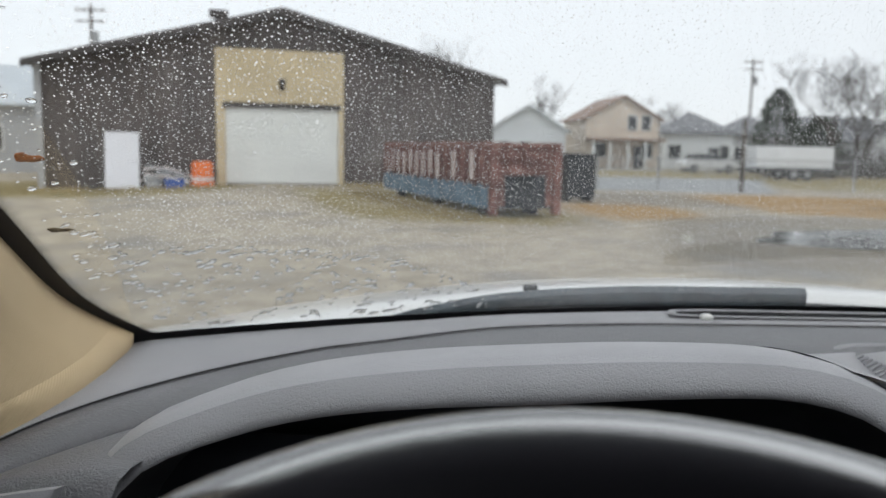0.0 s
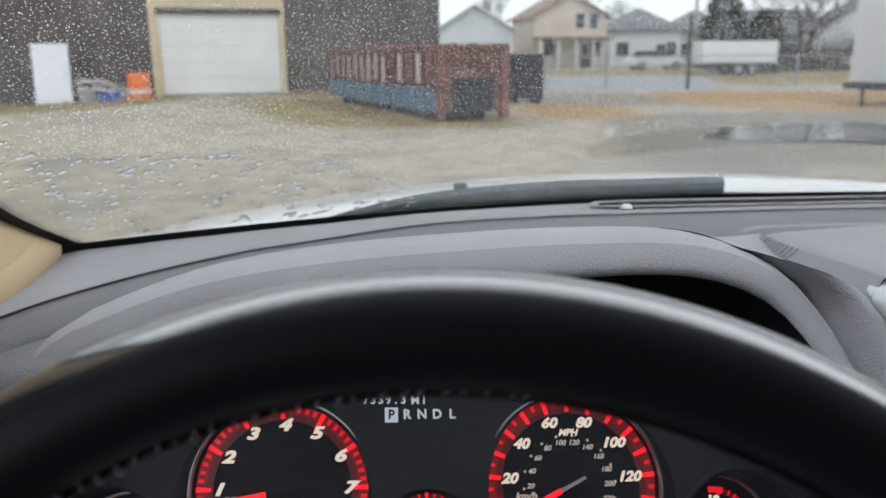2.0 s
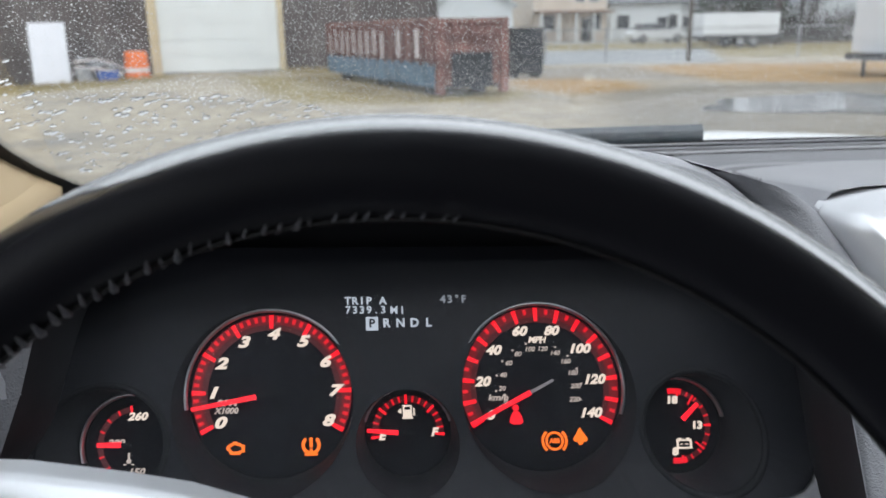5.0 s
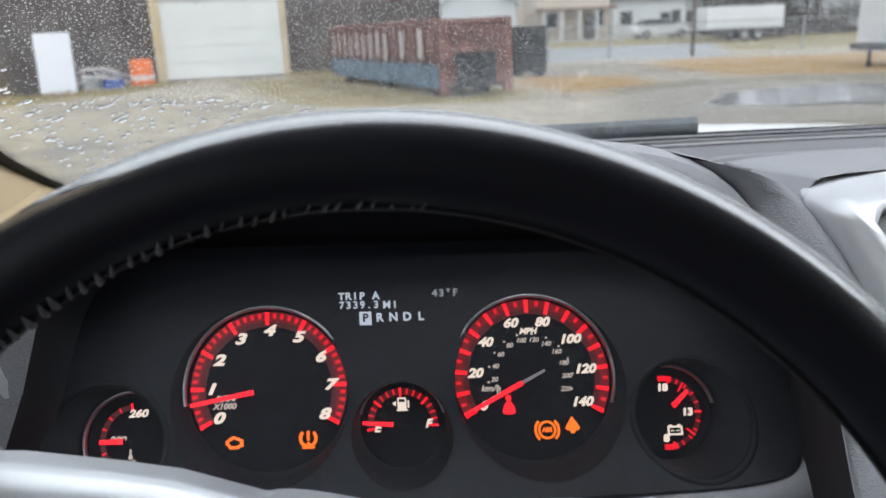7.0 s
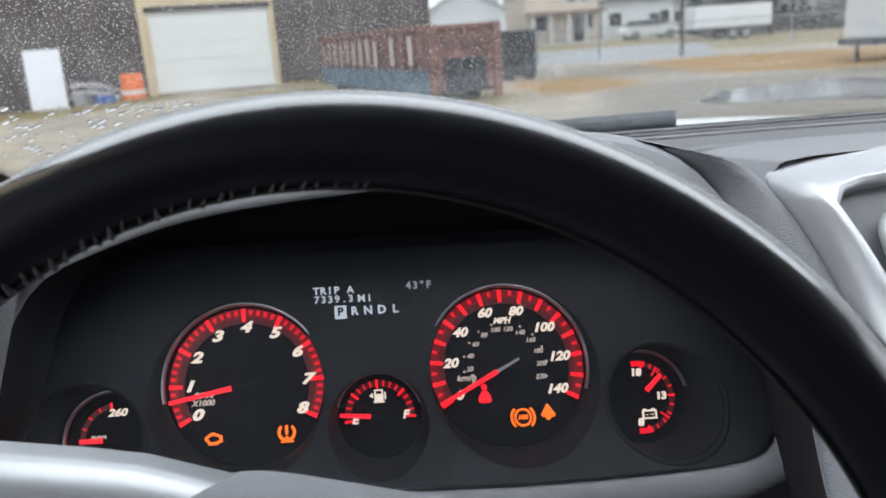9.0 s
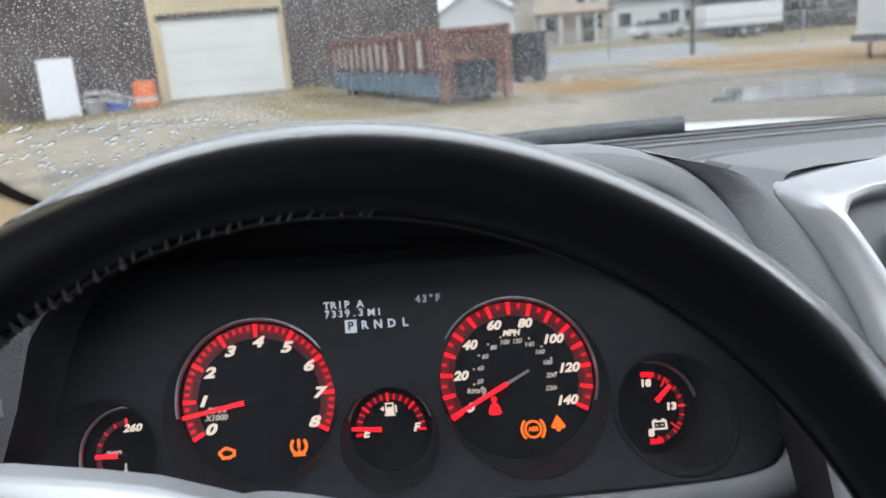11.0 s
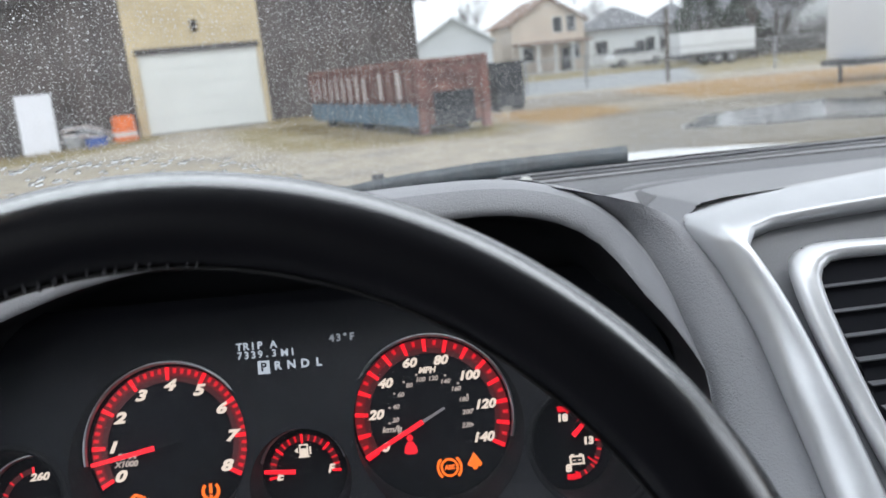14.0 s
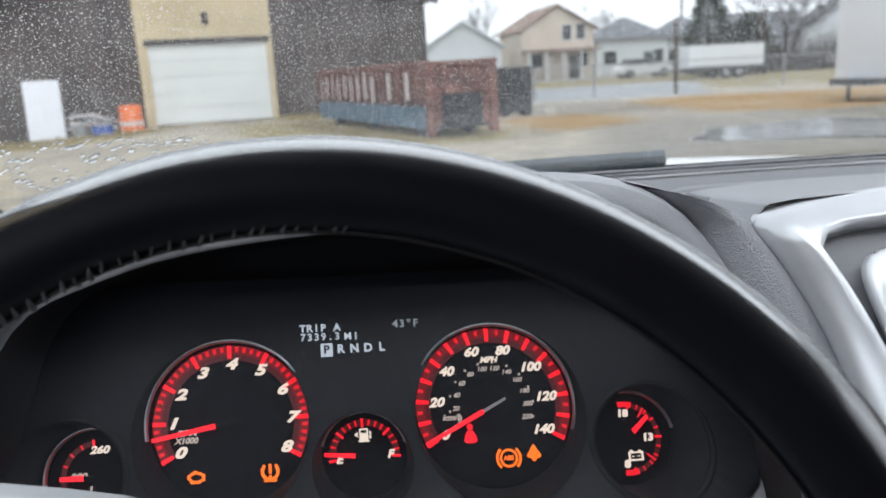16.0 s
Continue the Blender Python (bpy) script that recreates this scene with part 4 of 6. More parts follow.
def evergreen(x, y, h, r, seed):
    rng = random.Random(seed)
    t = thing("evergreen_tree", Matrix.Translation((x, y, 0)), "dark green dense evergreen tree", "tree")
    part("trunk", tube([(x, y, -0.2), (x, y, h * 0.9)], [0.16, 0.03], 8), M_BARK, t)
    bm = bmesh.new()
    for k in range(3800):
        u = rng.random() ** 0.75
        z = 0.25 + (h - 0.3) * u
        wide = r * (1 - u) ** 0.6 * (0.35 + 0.65 * rng.random() ** 0.5) * (1 + 0.22 * math.sin(7 * u * 6 + 3 * math.sin(k)))
        a = rng.uniform(0, 2 * math.pi)
        c = Vector((x + wide * math.cos(a), y + wide * math.sin(a), z))
        out = Vector((math.cos(a), math.sin(a), rng.uniform(-0.4, 0.5))).normalized()
        s = rng.uniform(0.12, 0.3)
        side = out.cross(Vector((rng.uniform(-1, 1), rng.uniform(-1, 1), 1))).normalized() * s * 0.45
        v = [bm.verts.new(q) for q in (c - out * s * 0.3 - side, c - out * s * 0.3 + side, c + out * s)]
        bm.faces.new(v)
    part("crown", bm, M_NEEDLES, t, "dense needle sprays", normals=False)


evergreen(23.4, 55, 6.1, 2.3, 4)
evergreen(27.8, 58, 4.4, 2.4, 6)


def scrub(points, seed, label):
    """Low winter brush, one mass."""
    rng = random.Random(seed)
    bm = bmesh.new()
    for x, y, r, h in points:
        for k in range(260):
            a, q = rng.uniform(0, 6.28), r * rng.random() ** 0.5
            p = Vector((x + q * math.cos(a), y + q * math.sin(a) * 0.6, -0.1))
            d = Vector((rng.uniform(-0.4, 0.4), rng.uniform(-0.4, 0.4), 1)).normalized() * h * rng.uniform(0.4, 1.0)
            m_ = p + d * 0.6 + Vector((rng.uniform(-0.2, 0.2), 0, 0))
            tube([p, m_, p + d], [0.02, 0.014, 0.006], 3, bm, cap=False)
    ob = mesh_object("brush", bm, M_BARK, normals=False)
    tagged(ob, label, "brush", kind="stuff")


scrub([(23.5, 52, 2.5, 3.2), (30, 55, 3, 3.4), (35, 60, 3, 3.2), (40, 62, 3.5, 3.5), (46, 66, 4, 4)], 3, "leafless dark brush along the far lots")


def grass_tufts():
    rng = random.Random(12)
    vs, fs = [], []
    for k in range(9000):
        if k % 3:
            bx, by = rng.uniform(-14, 6), -rng.uniform(0.1, 3.4) ** 1.0
            if -4.4 < bx < 0 and by > -2.5:
                continue
            p = BARN @ Vector((bx, by, 0))
        else:
            u, w = rng.uniform(-0.5, 9.2), rng.gauss(0, 0.5)
            p = Matrix.Translation((1.02, 16.05, 0)) @ Matrix.Rotation(math.atan2(8.25, -2.87), 4, "Z") @ Vector((u, 0.35 + abs(w), 0))
        b = BARN_IN @ p
        z = -0.06 - 0.22 * lap(b.x, -30, -6, 5) * lap(p.y, 18, 60, 8)
        h = rng.uniform(0.06, 0.22)
        a = rng.uniform(0, 6.28)
        i = len(vs)
        dx, dy = 0.012 * math.cos(a), 0.012 * math.sin(a)
        lx, ly = rng.uniform(-0.08, 0.08), rng.uniform(-0.08, 0.08)
        vs += [(p.x - dx, p.y - dy, z), (p.x + dx, p.y + dy, z), (p.x + lx, p.y + ly, z + h)]
        fs.append((i, i + 1, i + 2))
    me = bpy.data.meshes.new("grass")
    me.from_pydata(vs, [], fs)
    me.materials.append(M_GRASS)
    tagged(new("grass", me), "dry tan grass blades at the workshop and dumpster", "grass", kind="stuff")


grass_tufts()

# ---- the car: body round the camera ----
def far_edge(x):
    return 0.416 - 0.4 * (x - 0.5) ** 2


def glass_z(x, y):
    return 1.222 + 0.65 * (far_edge(x) - y)


def glass_normal(x):
    return Vector((0.65 * 0.8 * (x - 0.5), 0.65, 1)).normalized()


def car_shell():
    """Plain closing walls of the cabin, with open side windows, and the bonnet ahead of the glass."""
    def wall(name, lo, hi, material, label):
        tagged(mesh_object(name, boxed(lo, hi), material), label, "car interior", kind="structure")

    rows = [[(x, y, z) for x in (-0.36, 0.5, 1.36)] for y, z in ((-0.21, 1.595), (-0.22, 1.575), (-0.28, 1.61), (-0.45, 1.7), (-0.9, 1.77), (-2.34, 1.79), (-2.34, 1.84), (-0.5, 1.81), (-0.3, 1.665))]
    tagged(mesh_object("headliner", sheet([list(r) for r in zip(*rows)], True, cap=True), M_CLOTH), "beige cloth headliner of the car", "car interior", kind="structure")
    wall("cabin_floor", (-0.36, -2.3, 0.42), (1.36, 0.4, 0.46), M_BLACK, "dark cabin floor of the car")
    # unseen dark wall, added to keep light from behind off the wheel
    wall("rear_light_block", (-0.36, -2.34, 0.46), (1.36, -2.3, 1.78), M_BLACK, "unseen dark wall added to block light from the rear")
    for x, n in ((-0.36, "door_panel_driver"), (1.33, "door_panel_passenger")):
        wall(n, (x, -2.3, 0.46), (x + 0.03, 0.2, 1.19), M_BLACK, "dark inner door panel of the car")
        wall(n + "_top", (x, -1.1, 1.62), (x + 0.03, -0.3, 1.77), M_CLOTH, "beige roof rail over the side window")
        # unseen, added where rear side windows would let light in
        wall(n + "_rear", (x, -2.3, 1.19), (x + 0.03, -1.1, 1.77), M_BLACK, "unseen dark side added to block light from the rear windows")
    rows = []
    for y, dz in ((0.54, -0.03), (0.57, -0.008), (0.62, 0.0), (0.7, -0.004), (0.9, -0.03), (1.2, -0.1), (1.45, -0.24), (1.5, -0.5)):
        rows.append([(x, y + 0.06 - 0.28 * (x - 0.5) ** 2, 1.199 + dz - 0.085 * (x - 0.5) ** 2) for x in np.linspace(-0.42, 1.42, 40)])
    ob = mesh_object("bonnet", sheet(rows), M_WHITE_CAR, smooth=True)
    tagged(ob, "white painted bonnet of the car beyond the windshield", "car bonnet", kind="structure")
    rows = []
    for d, z in ((-0.03, 1.19), (0.04, 1.192), (0.1, 1.192), (0.17, 1.195), (0.2, 1.195), (0.22, 1.16)):
        rows.append([(x, far_edge(x) + d, z - 0.09 * min(1, max(0, d) / 0.15) * (x - 0.5) ** 2) for x in np.linspace(-0.42, 1.42, 40)])
    ob = mesh_object("cowl_panel", sheet(rows), M_RUBBER, smooth=True)
    tagged(ob, "black plastic cowl at the foot of the windshield", "car cowl", kind="structure")


car_shell()


def left_edge_x(y):
    """Where the glass ends at the driver's pillar."""
    return smoothed([(-0.45, -0.07), (-0.2, -0.112), (-0.066, -0.133), (-0.006, -0.15), (0.088, -0.16), (0.164, -0.164), (0.231, -0.149), (0.27, -0.13)], y)


def build_windshield():
    ws = thing("windshield", Matrix.Translation((0.5, 0.41, 1.22)), "raked car windshield wet with fine rain", "windshield")
    n, rows_i, rows_o = 40, [], []
    ts = [k / 60 for k in range(61)]
    xs = [-0.2 + 1.4 * k / n for k in range(n + 1)]
    for t in ts:
        ri, ro = [], []
        for x in xs:
            y = far_edge(x) + 0.03 - t * (0.9 + 0.0 * x)
            p = Vector((x, y, glass_z(x, y)))
            ri.append(p)
            ro.append(p + glass_normal(x) * 0.005)
        rows_i.append(ri)
        rows_o.append(ro)
    bm = sheet(rows_i)
    sheet(rows_o, bm=bm)
    for a, b in ((rows_i[0], rows_o[0]), (rows_i[-1], rows_o[-1])):
        sheet([a, b], bm=bm)
    for k in (0, -1):
        sheet([[r[k] for r in rows_i], [r[k] for r in rows_o]], bm=bm)
    bmesh.ops.remove_doubles(bm, verts=bm.verts, dist=1e-5)
    pane = part("pane", bm, M_GLASS, ws, smooth=False)
    me = pane.data
    me.polygons.foreach_set("use_smooth", [p.area > 0 and abs(p.normal.z) > 0.5 and p.area > 2e-5 for p in me.polygons])
    pane.visible_shadow = False
    # black ceramic border along the pillar and the foot, with a dotted fade
    rows = []
    for off in (-0.02, 0.0, 0.006):
        row = []
        for k in range(70):
            y = 0.262 - k * 0.0095
            x = left_edge_x(y) + off
            row.append(Vector((x, y, glass_z(x, y) - 0.0015)))
        rows.append(row)
    frit = part("black_border", sheet(rows), M_BLACK, ws, "black ceramic border", smooth=True)
    rows = []
    for d in (-0.013, 0.028):
        rows.append([Vector((x, far_edge(x) + d, glass_z(x, far_edge(x) + d) - 0.0015)) for x in np.linspace(-0.19, 1.19, 60)])
    part("foot_border", sheet(rows), M_BLACK, ws, smooth=True)
    bm = bmesh.new()
    for i in range(5):
        for k in range(330):
            y = 0.255 - k * 0.00155 - 0.00078 * (i % 2)
            x = left_edge_x(y) + 0.0064 + i * 0.0011
            c = Vector((x, y, glass_z(x, y) - 0.0015))
            r = 0.00074 - 0.00011 * i
            up = Vector((0, -0.84, 0.545))
            vs = [bm.verts.new(c + Vector((1, 0, 0)) * r * math.cos(a) + up * r * math.sin(a)) for a in (0, 1.05, 2.1, 3.14, 4.19, 5.24)]
            bm.faces.new(vs)
    tagged(part("border_dots", bm, M_BLACK, ws, "fading dots of the ceramic border", normals=False), kind="stuff")


build_windshield()


def wiped_limit(x):
    return smoothed([(-0.2, 0.1), (-0.09, 0.146), (-0.004, 0.195), (0.051, 0.232), (0.099, 0.281), (0.14, 0.33), (0.3, 0.6)], x)


def rain_drops():
    """Drops on the outer face of the glass: fine specks where the blade has wiped, larger beads below and at the edge."""
    rng = random.Random(21)
    vs, fs = [], []

    def drop(x, y, r, h, stretch, seg):
        nrm = glass_normal(x)
        a = Vector((1, 0, -nrm.x / nrm.z)).normalized()
        b = nrm.cross(a)
        c = Vector((x, y, glass_z(x, y))) + nrm * 0.0051
        i = len(vs)
        rings = ((1.0, 0.0), (0.8, 0.6), (0.4, 0.92)) if seg > 6 else ((1.0, 0.0), (0.62, 0.78))
        turn, wob = rng.uniform(0, 6), rng.uniform(0, 0.25)
        for q, z in rings:
            for s in range(seg):
                ang = 2 * math.pi * s / seg
                rr = r * q * (1 + wob * math.cos(2 * ang + turn))
                vs.append(tuple(c + a * (rr * math.cos(ang) * stretch) + b * (rr * math.sin(ang)) + nrm * (h * z)))
        vs.append(tuple(c + nrm * h))
        for k in range(len(rings) - 1):
            for s in range(seg):
                t = (s + 1) % seg
                fs.append((i + k * seg + s, i + k * seg + t, i + (k + 1) * seg + t, i + (k + 1) * seg + s))
        k = len(rings) - 1
        for s in range(seg):
            fs.append((i + k * seg + s, i + k * seg + (s + 1) % seg, i + (k + 1) * seg))
        fs.append(tuple(range(i + seg - 1, i - 1, -1)))

    # beads under the wiped arc
    n = 0
    while n < 450:
        x, y = rng.uniform(-0.15, 0.14), rng.uniform(0.1, 0.36)
        if x < left_edge_x(y) + 0.02 or y < wiped_limit(x) or y > far_edge(x) - 0.012:
            continue
        r = 0.0007 + 0.0021 * rng.random() ** 2.2
        drop(x, y, r, r * 0.5, rng.uniform(1.0, 1.9) if r > 0.0014 else 1.1, 10)
        n += 1
    # beads beside the pillar
    n = 0
    while n < 130:
        y = rng.uniform(-0.28, 0.2)
        x = left_edge_x(y) + 0.018 + 0.035 * rng.random() ** 1.3
        r = 0.0008 + 0.0021 * rng.random() ** 2.5
        drop(x, y, r, r * 0.36, rng.uniform(1.0, 1.9), 10)
        n += 1
    # a row gathered along the end of the wipe
    for k in range(70):
        x = -0.1 + 0.21 * k / 70 + rng.uniform(-0.002, 0.002)
        y = wiped_limit(x) + rng.uniform(-0.003, 0.006)
        r = 0.0009 + 0.0014 * rng.random() ** 2
        drop(x, y, r, r * 0.5, rng.uniform(1.2, 2.6), 10)
    me = bpy.data.meshes.new("rain_drops")
    me.from_pydata(vs, [], fs)
    me.polygons.foreach_set("use_smooth", [len(p.vertices) < 5 for p in me.polygons])
    me.materials.append(M_WATER)
    ob = tagged(new("rain_drops", me), "fine rain drops and beads on the windshield", "rain drops", kind="stuff")
    ob.visible_shadow = False


rain_drops()


def drizzle():
    """Small drops evenly scattered over the wiped glass, one mass: each a closed dome of water."""
    rng = np.random.default_rng(8)
    pts = []
    for cell, lo, hi, share in ((0.0030, 0.00028, 0.00058, 0.93), (0.0027, 0.0002, 0.00036, 0.95)):
        gx, gy = np.meshgrid(np.arange(-0.15, 0.73, cell), np.arange(-0.12, 0.42, cell))
        gx, gy = gx.ravel(), gy.ravel()
        n = len(gx)
        gx = gx + rng.uniform(-0.5, 0.5, n) * cell
        gy = gy + rng.uniform(-0.5, 0.5, n) * cell
        r = lo + (hi - lo) * rng.random(n) ** 1.7
        r *= 0.93 + 0.07 * np.clip((0.32 - gx) / 0.3, 0, 1)
        keep = rng.random(n) < share
        pts.append(np.stack([gx[keep], gy[keep], r[keep]], 1))
    x, y, r = np.concatenate(pts).T
    n = len(x)
    xs = np.linspace(-0.2, 0.8, 101)
    lim = np.interp(x, xs, [wiped_limit(v) for v in xs])
    ys = np.linspace(-0.3, 0.42, 73)
    left = np.interp(y, ys, [left_edge_x(v) for v in ys])
    far = 0.416 - 0.4 * (x - 0.5) ** 2
    keep = (x > left + 0.03) & (y < np.minimum(lim, far - 0.014)) & (y > far - 0.39)
    keep &= ~((x < left + 0.06) & (rng.random(n) < 0.6))
    x, y, r, far = x[keep], y[keep], r[keep], far[keep]
    n = len(x)
    nrm = np.stack([0.52 * (x - 0.5), np.full(n, 0.65), np.ones(n)], 1)
    nrm /= np.linalg.norm(nrm, axis=1, keepdims=True)
    a = np.stack([np.ones(n), np.zeros(n), -nrm[:, 0] / nrm[:, 2]], 1)
    a /= np.linalg.norm(a, axis=1, keepdims=True)
    b = np.cross(nrm, a)
    c = np.stack([x, y, 1.222 + 0.65 * (far - y)], 1) + nrm * 0.0051
    long = rng.uniform(0.9, 1.4, n)
    wide = rng.uniform(0.9, 1.15, n)
    sides, vs = 6, []
    for q, h in ((1.0, 0.0), (0.7, 0.42)):
        for k in range(sides):
            ang = k * 2 * math.pi / sides
            vs.append(c + a * (math.cos(ang) * r * wide * q)[:, None] + b * (math.sin(ang) * r * long * q)[:, None] + nrm * (h * r)[:, None])
    vs.append(c + nrm * (0.58 * r)[:, None])
    verts = np.stack(vs, 1).reshape(-1, 3)
    base = (np.arange(n) * (2 * sides + 1))[:, None]
    tri = []
    for k in range(sides):
        m = (k + 1) % sides
        tri += [(k, m, sides + m), (k, sides + m, sides + k), (sides + k, sides + m, 2 * sides)]
    tri += [(0, k + 1, k) for k in range(1, sides - 1)]
    fs = np.concatenate([base + np.array([t]) for t in tri])
    flat = np.concatenate([np.full(n, i < 3 * sides) for i in range(len(tri))])
    me = bpy.data.meshes.new("drizzle")
    me.vertices.add(len(verts))
    me.vertices.foreach_set("co", verts.ravel())
    me.loops.add(len(fs) * 3)
    me.loops.foreach_set("vertex_index", fs.ravel())
    me.polygons.add(len(fs))
    me.polygons.foreach_set("loop_start", np.arange(len(fs)) * 3)
    me.polygons.foreach_set("use_smooth", flat)
    me.update(calc_edges=True)
    me.materials.append(M_DRIZZLE)
    ob = tagged(new("drizzle", me), "dense small rain drops on the wiped windshield", "rain drops", kind="stuff")
    ob.visible_shadow = False


drizzle()


def scrap_on_glass(name, x, y, ln, wd, turn, material, label):
    nrm = glass_normal(x)
    a = Vector((1, 0, -nrm.x / nrm.z)).normalized()
    b = nrm.cross(a)
    base = Vector((x, y, glass_z(x, y))) + nrm * 0.0062
    d, e = a * math.cos(turn) + b * math.sin(turn), b * math.cos(turn) - a * math.sin(turn)
    rows = []
    for k in range(9):
        u = k / 8
        w = wd * math.sin(math.pi * min(1, 0.08 + u * 0.9)) * (1 + 0.3 * math.sin(9 * u))
        mid = base + d * ln * (u - 0.5) + e * wd * 0.5 * math.sin(4 * u) + nrm * 0.0008 * (1 + math.sin(3 * u))
        rows.append([mid - e * w, mid + nrm * 0.0006, mid + e * w, mid - nrm * 0.0004])
    ob = mesh_object(name, sheet(rows, True, cap=True), material, smooth=True)
    tagged(ob, label, "leaf")


scrap_on_glass("leaf_scrap", -0.124, 0.04, 0.014, 0.0045, 1.0, M_TWIG, "torn orange-brown leaf stuck to the wet windshield")
scrap_on_glass("leaf_scrap", -0.108, -0.047, 0.018, 0.0025, -0.6, M_TWIG, "curled brown leaf scrap on the wet windshield")
scrap_on_glass("twig", -0.139, 0.1, 0.015, 0.003, 0.8, M_DEBRIS, "small dark seed twig stuck to the wet windshield")


def build_wiper():
    w = thing("windshield_wiper", Matrix.Translation((0.2, 0.42, 1.21)), "black windshield wiper parked at the foot of the glass", "wiper")
    tops = [(0.0, 1.2), (0.066, 1.22), (0.149, 1.236), (0.267, 1.244), (0.383, 1.2455), (0.462, 1.246)]
    xs = np.linspace(0.02, 0.462, 26)
    rows = []
    for x in xs:
        zt = smoothed(tops, x)
        h = 0.006 + 0.016 * min(1, (x - 0.0) / 0.12)
        y = 0.43 - 0.06 * max(0, 0.3 - x)
        rows.append([(x, y - 0.006, zt - h), (x, y - 0.007, zt - 0.006), (x, y - 0.002, zt), (x, y + 0.006, zt - 0.002), (x, y + 0.01, zt - h)])
    part("blade", sheet(rows, True, cap=True), M_WIPER, w, "wet black wiper blade", smooth=False)
    rows = []
    for x in np.linspace(0.1, 0.95, 22):
        zt = 1.226 - 0.02 * max(0, x - 0.45)
        rows.append([(x, 0.416, zt - 0.02), (x, 0.414, zt - 0.003), (x, 0.424, zt), (x, 0.436, zt - 0.006), (x, 0.436, zt - 0.02)])
    part("arm", sheet(rows, True, cap=True), M_RUBBER, w, smooth=True)
    part("joint", boxed((0.172, 0.421, 1.238), (0.186, 0.433, 1.2435), bevel=0.001), M_RUBBER, w)


build_wiper()


# ---- dashboard ----
SEAM = [(-0.26, -0.23), (-0.2, -0.1), (-0.16, -0.02), (-0.124, 0.046), (-0.073, 0.12), (-0.003, 0.192), (0.032, 0.214), (0.134, 0.272), (0.235, 0.293), (0.32, 0.298), (0.6, 0.298), (1.0, 0.25), (1.25, 0.1)]
SEAM_Z = [(-0.26, 1.15), (-0.2, 1.195), (-0.16, 1.216), (-0.124, 1.228), (-0.073, 1.231), (0.0, 1.231), (1.0, 1.231), (1.3, 1.22)]
EDGE_Z = [(-0.26, 1.12), (-0.2, 1.172), (-0.143, 1.211), (-0.126, 1.2215), (-0.104, 1.232), (-0.078, 1.237), (-0.06, 1.239), (-0.04, 1.24), (0.0, 1.24)]
CREST = [(-0.15, 1.05), (-0.118, 1.11), (-0.1, 1.165), (-0.084, 1.208), (-0.062, 1.238), (-0.025, 1.256), (0.019, 1.27), (0.077, 1.279), (0.15, 1.284), (0.2, 1.2855), (0.252, 1.284), (0.285, 1.2765), (0.311, 1.262), (0.329, 1.243), (0.342, 1.224), (0.354, 1.199), (0.366, 1.165), (0.377, 1.115), (0.386, 1.07), (0.4, 1.01), (0.42, 0.93)]


# outer edge of the silver surround beside the hood
STACK_EDGE = [(0.3562, -0.0088, 1.2474), (0.3656, -0.0336, 1.2248), (0.3716, -0.0549, 1.2043), (0.3735, -0.0699, 1.1901), (0.3733, -0.0905, 1.1733), (0.373, -0.1097, 1.1579), (0.3714, -0.1271, 1.1466), (0.369, -0.148, 1.133)]


def fine_curve(pts, n):
    """Points along a smooth line through pts, evenly by its length."""
    d = [0.0]
    for a, b in zip(pts, pts[1:]):
        d.append(d[-1] + math.dist(a, b))
    return [tuple(smoothed([(u, p[k]) for u, p in zip(d, pts)], d[-1] * i / (n - 1)) for k in range(len(pts[0]))) for i in range(n)]


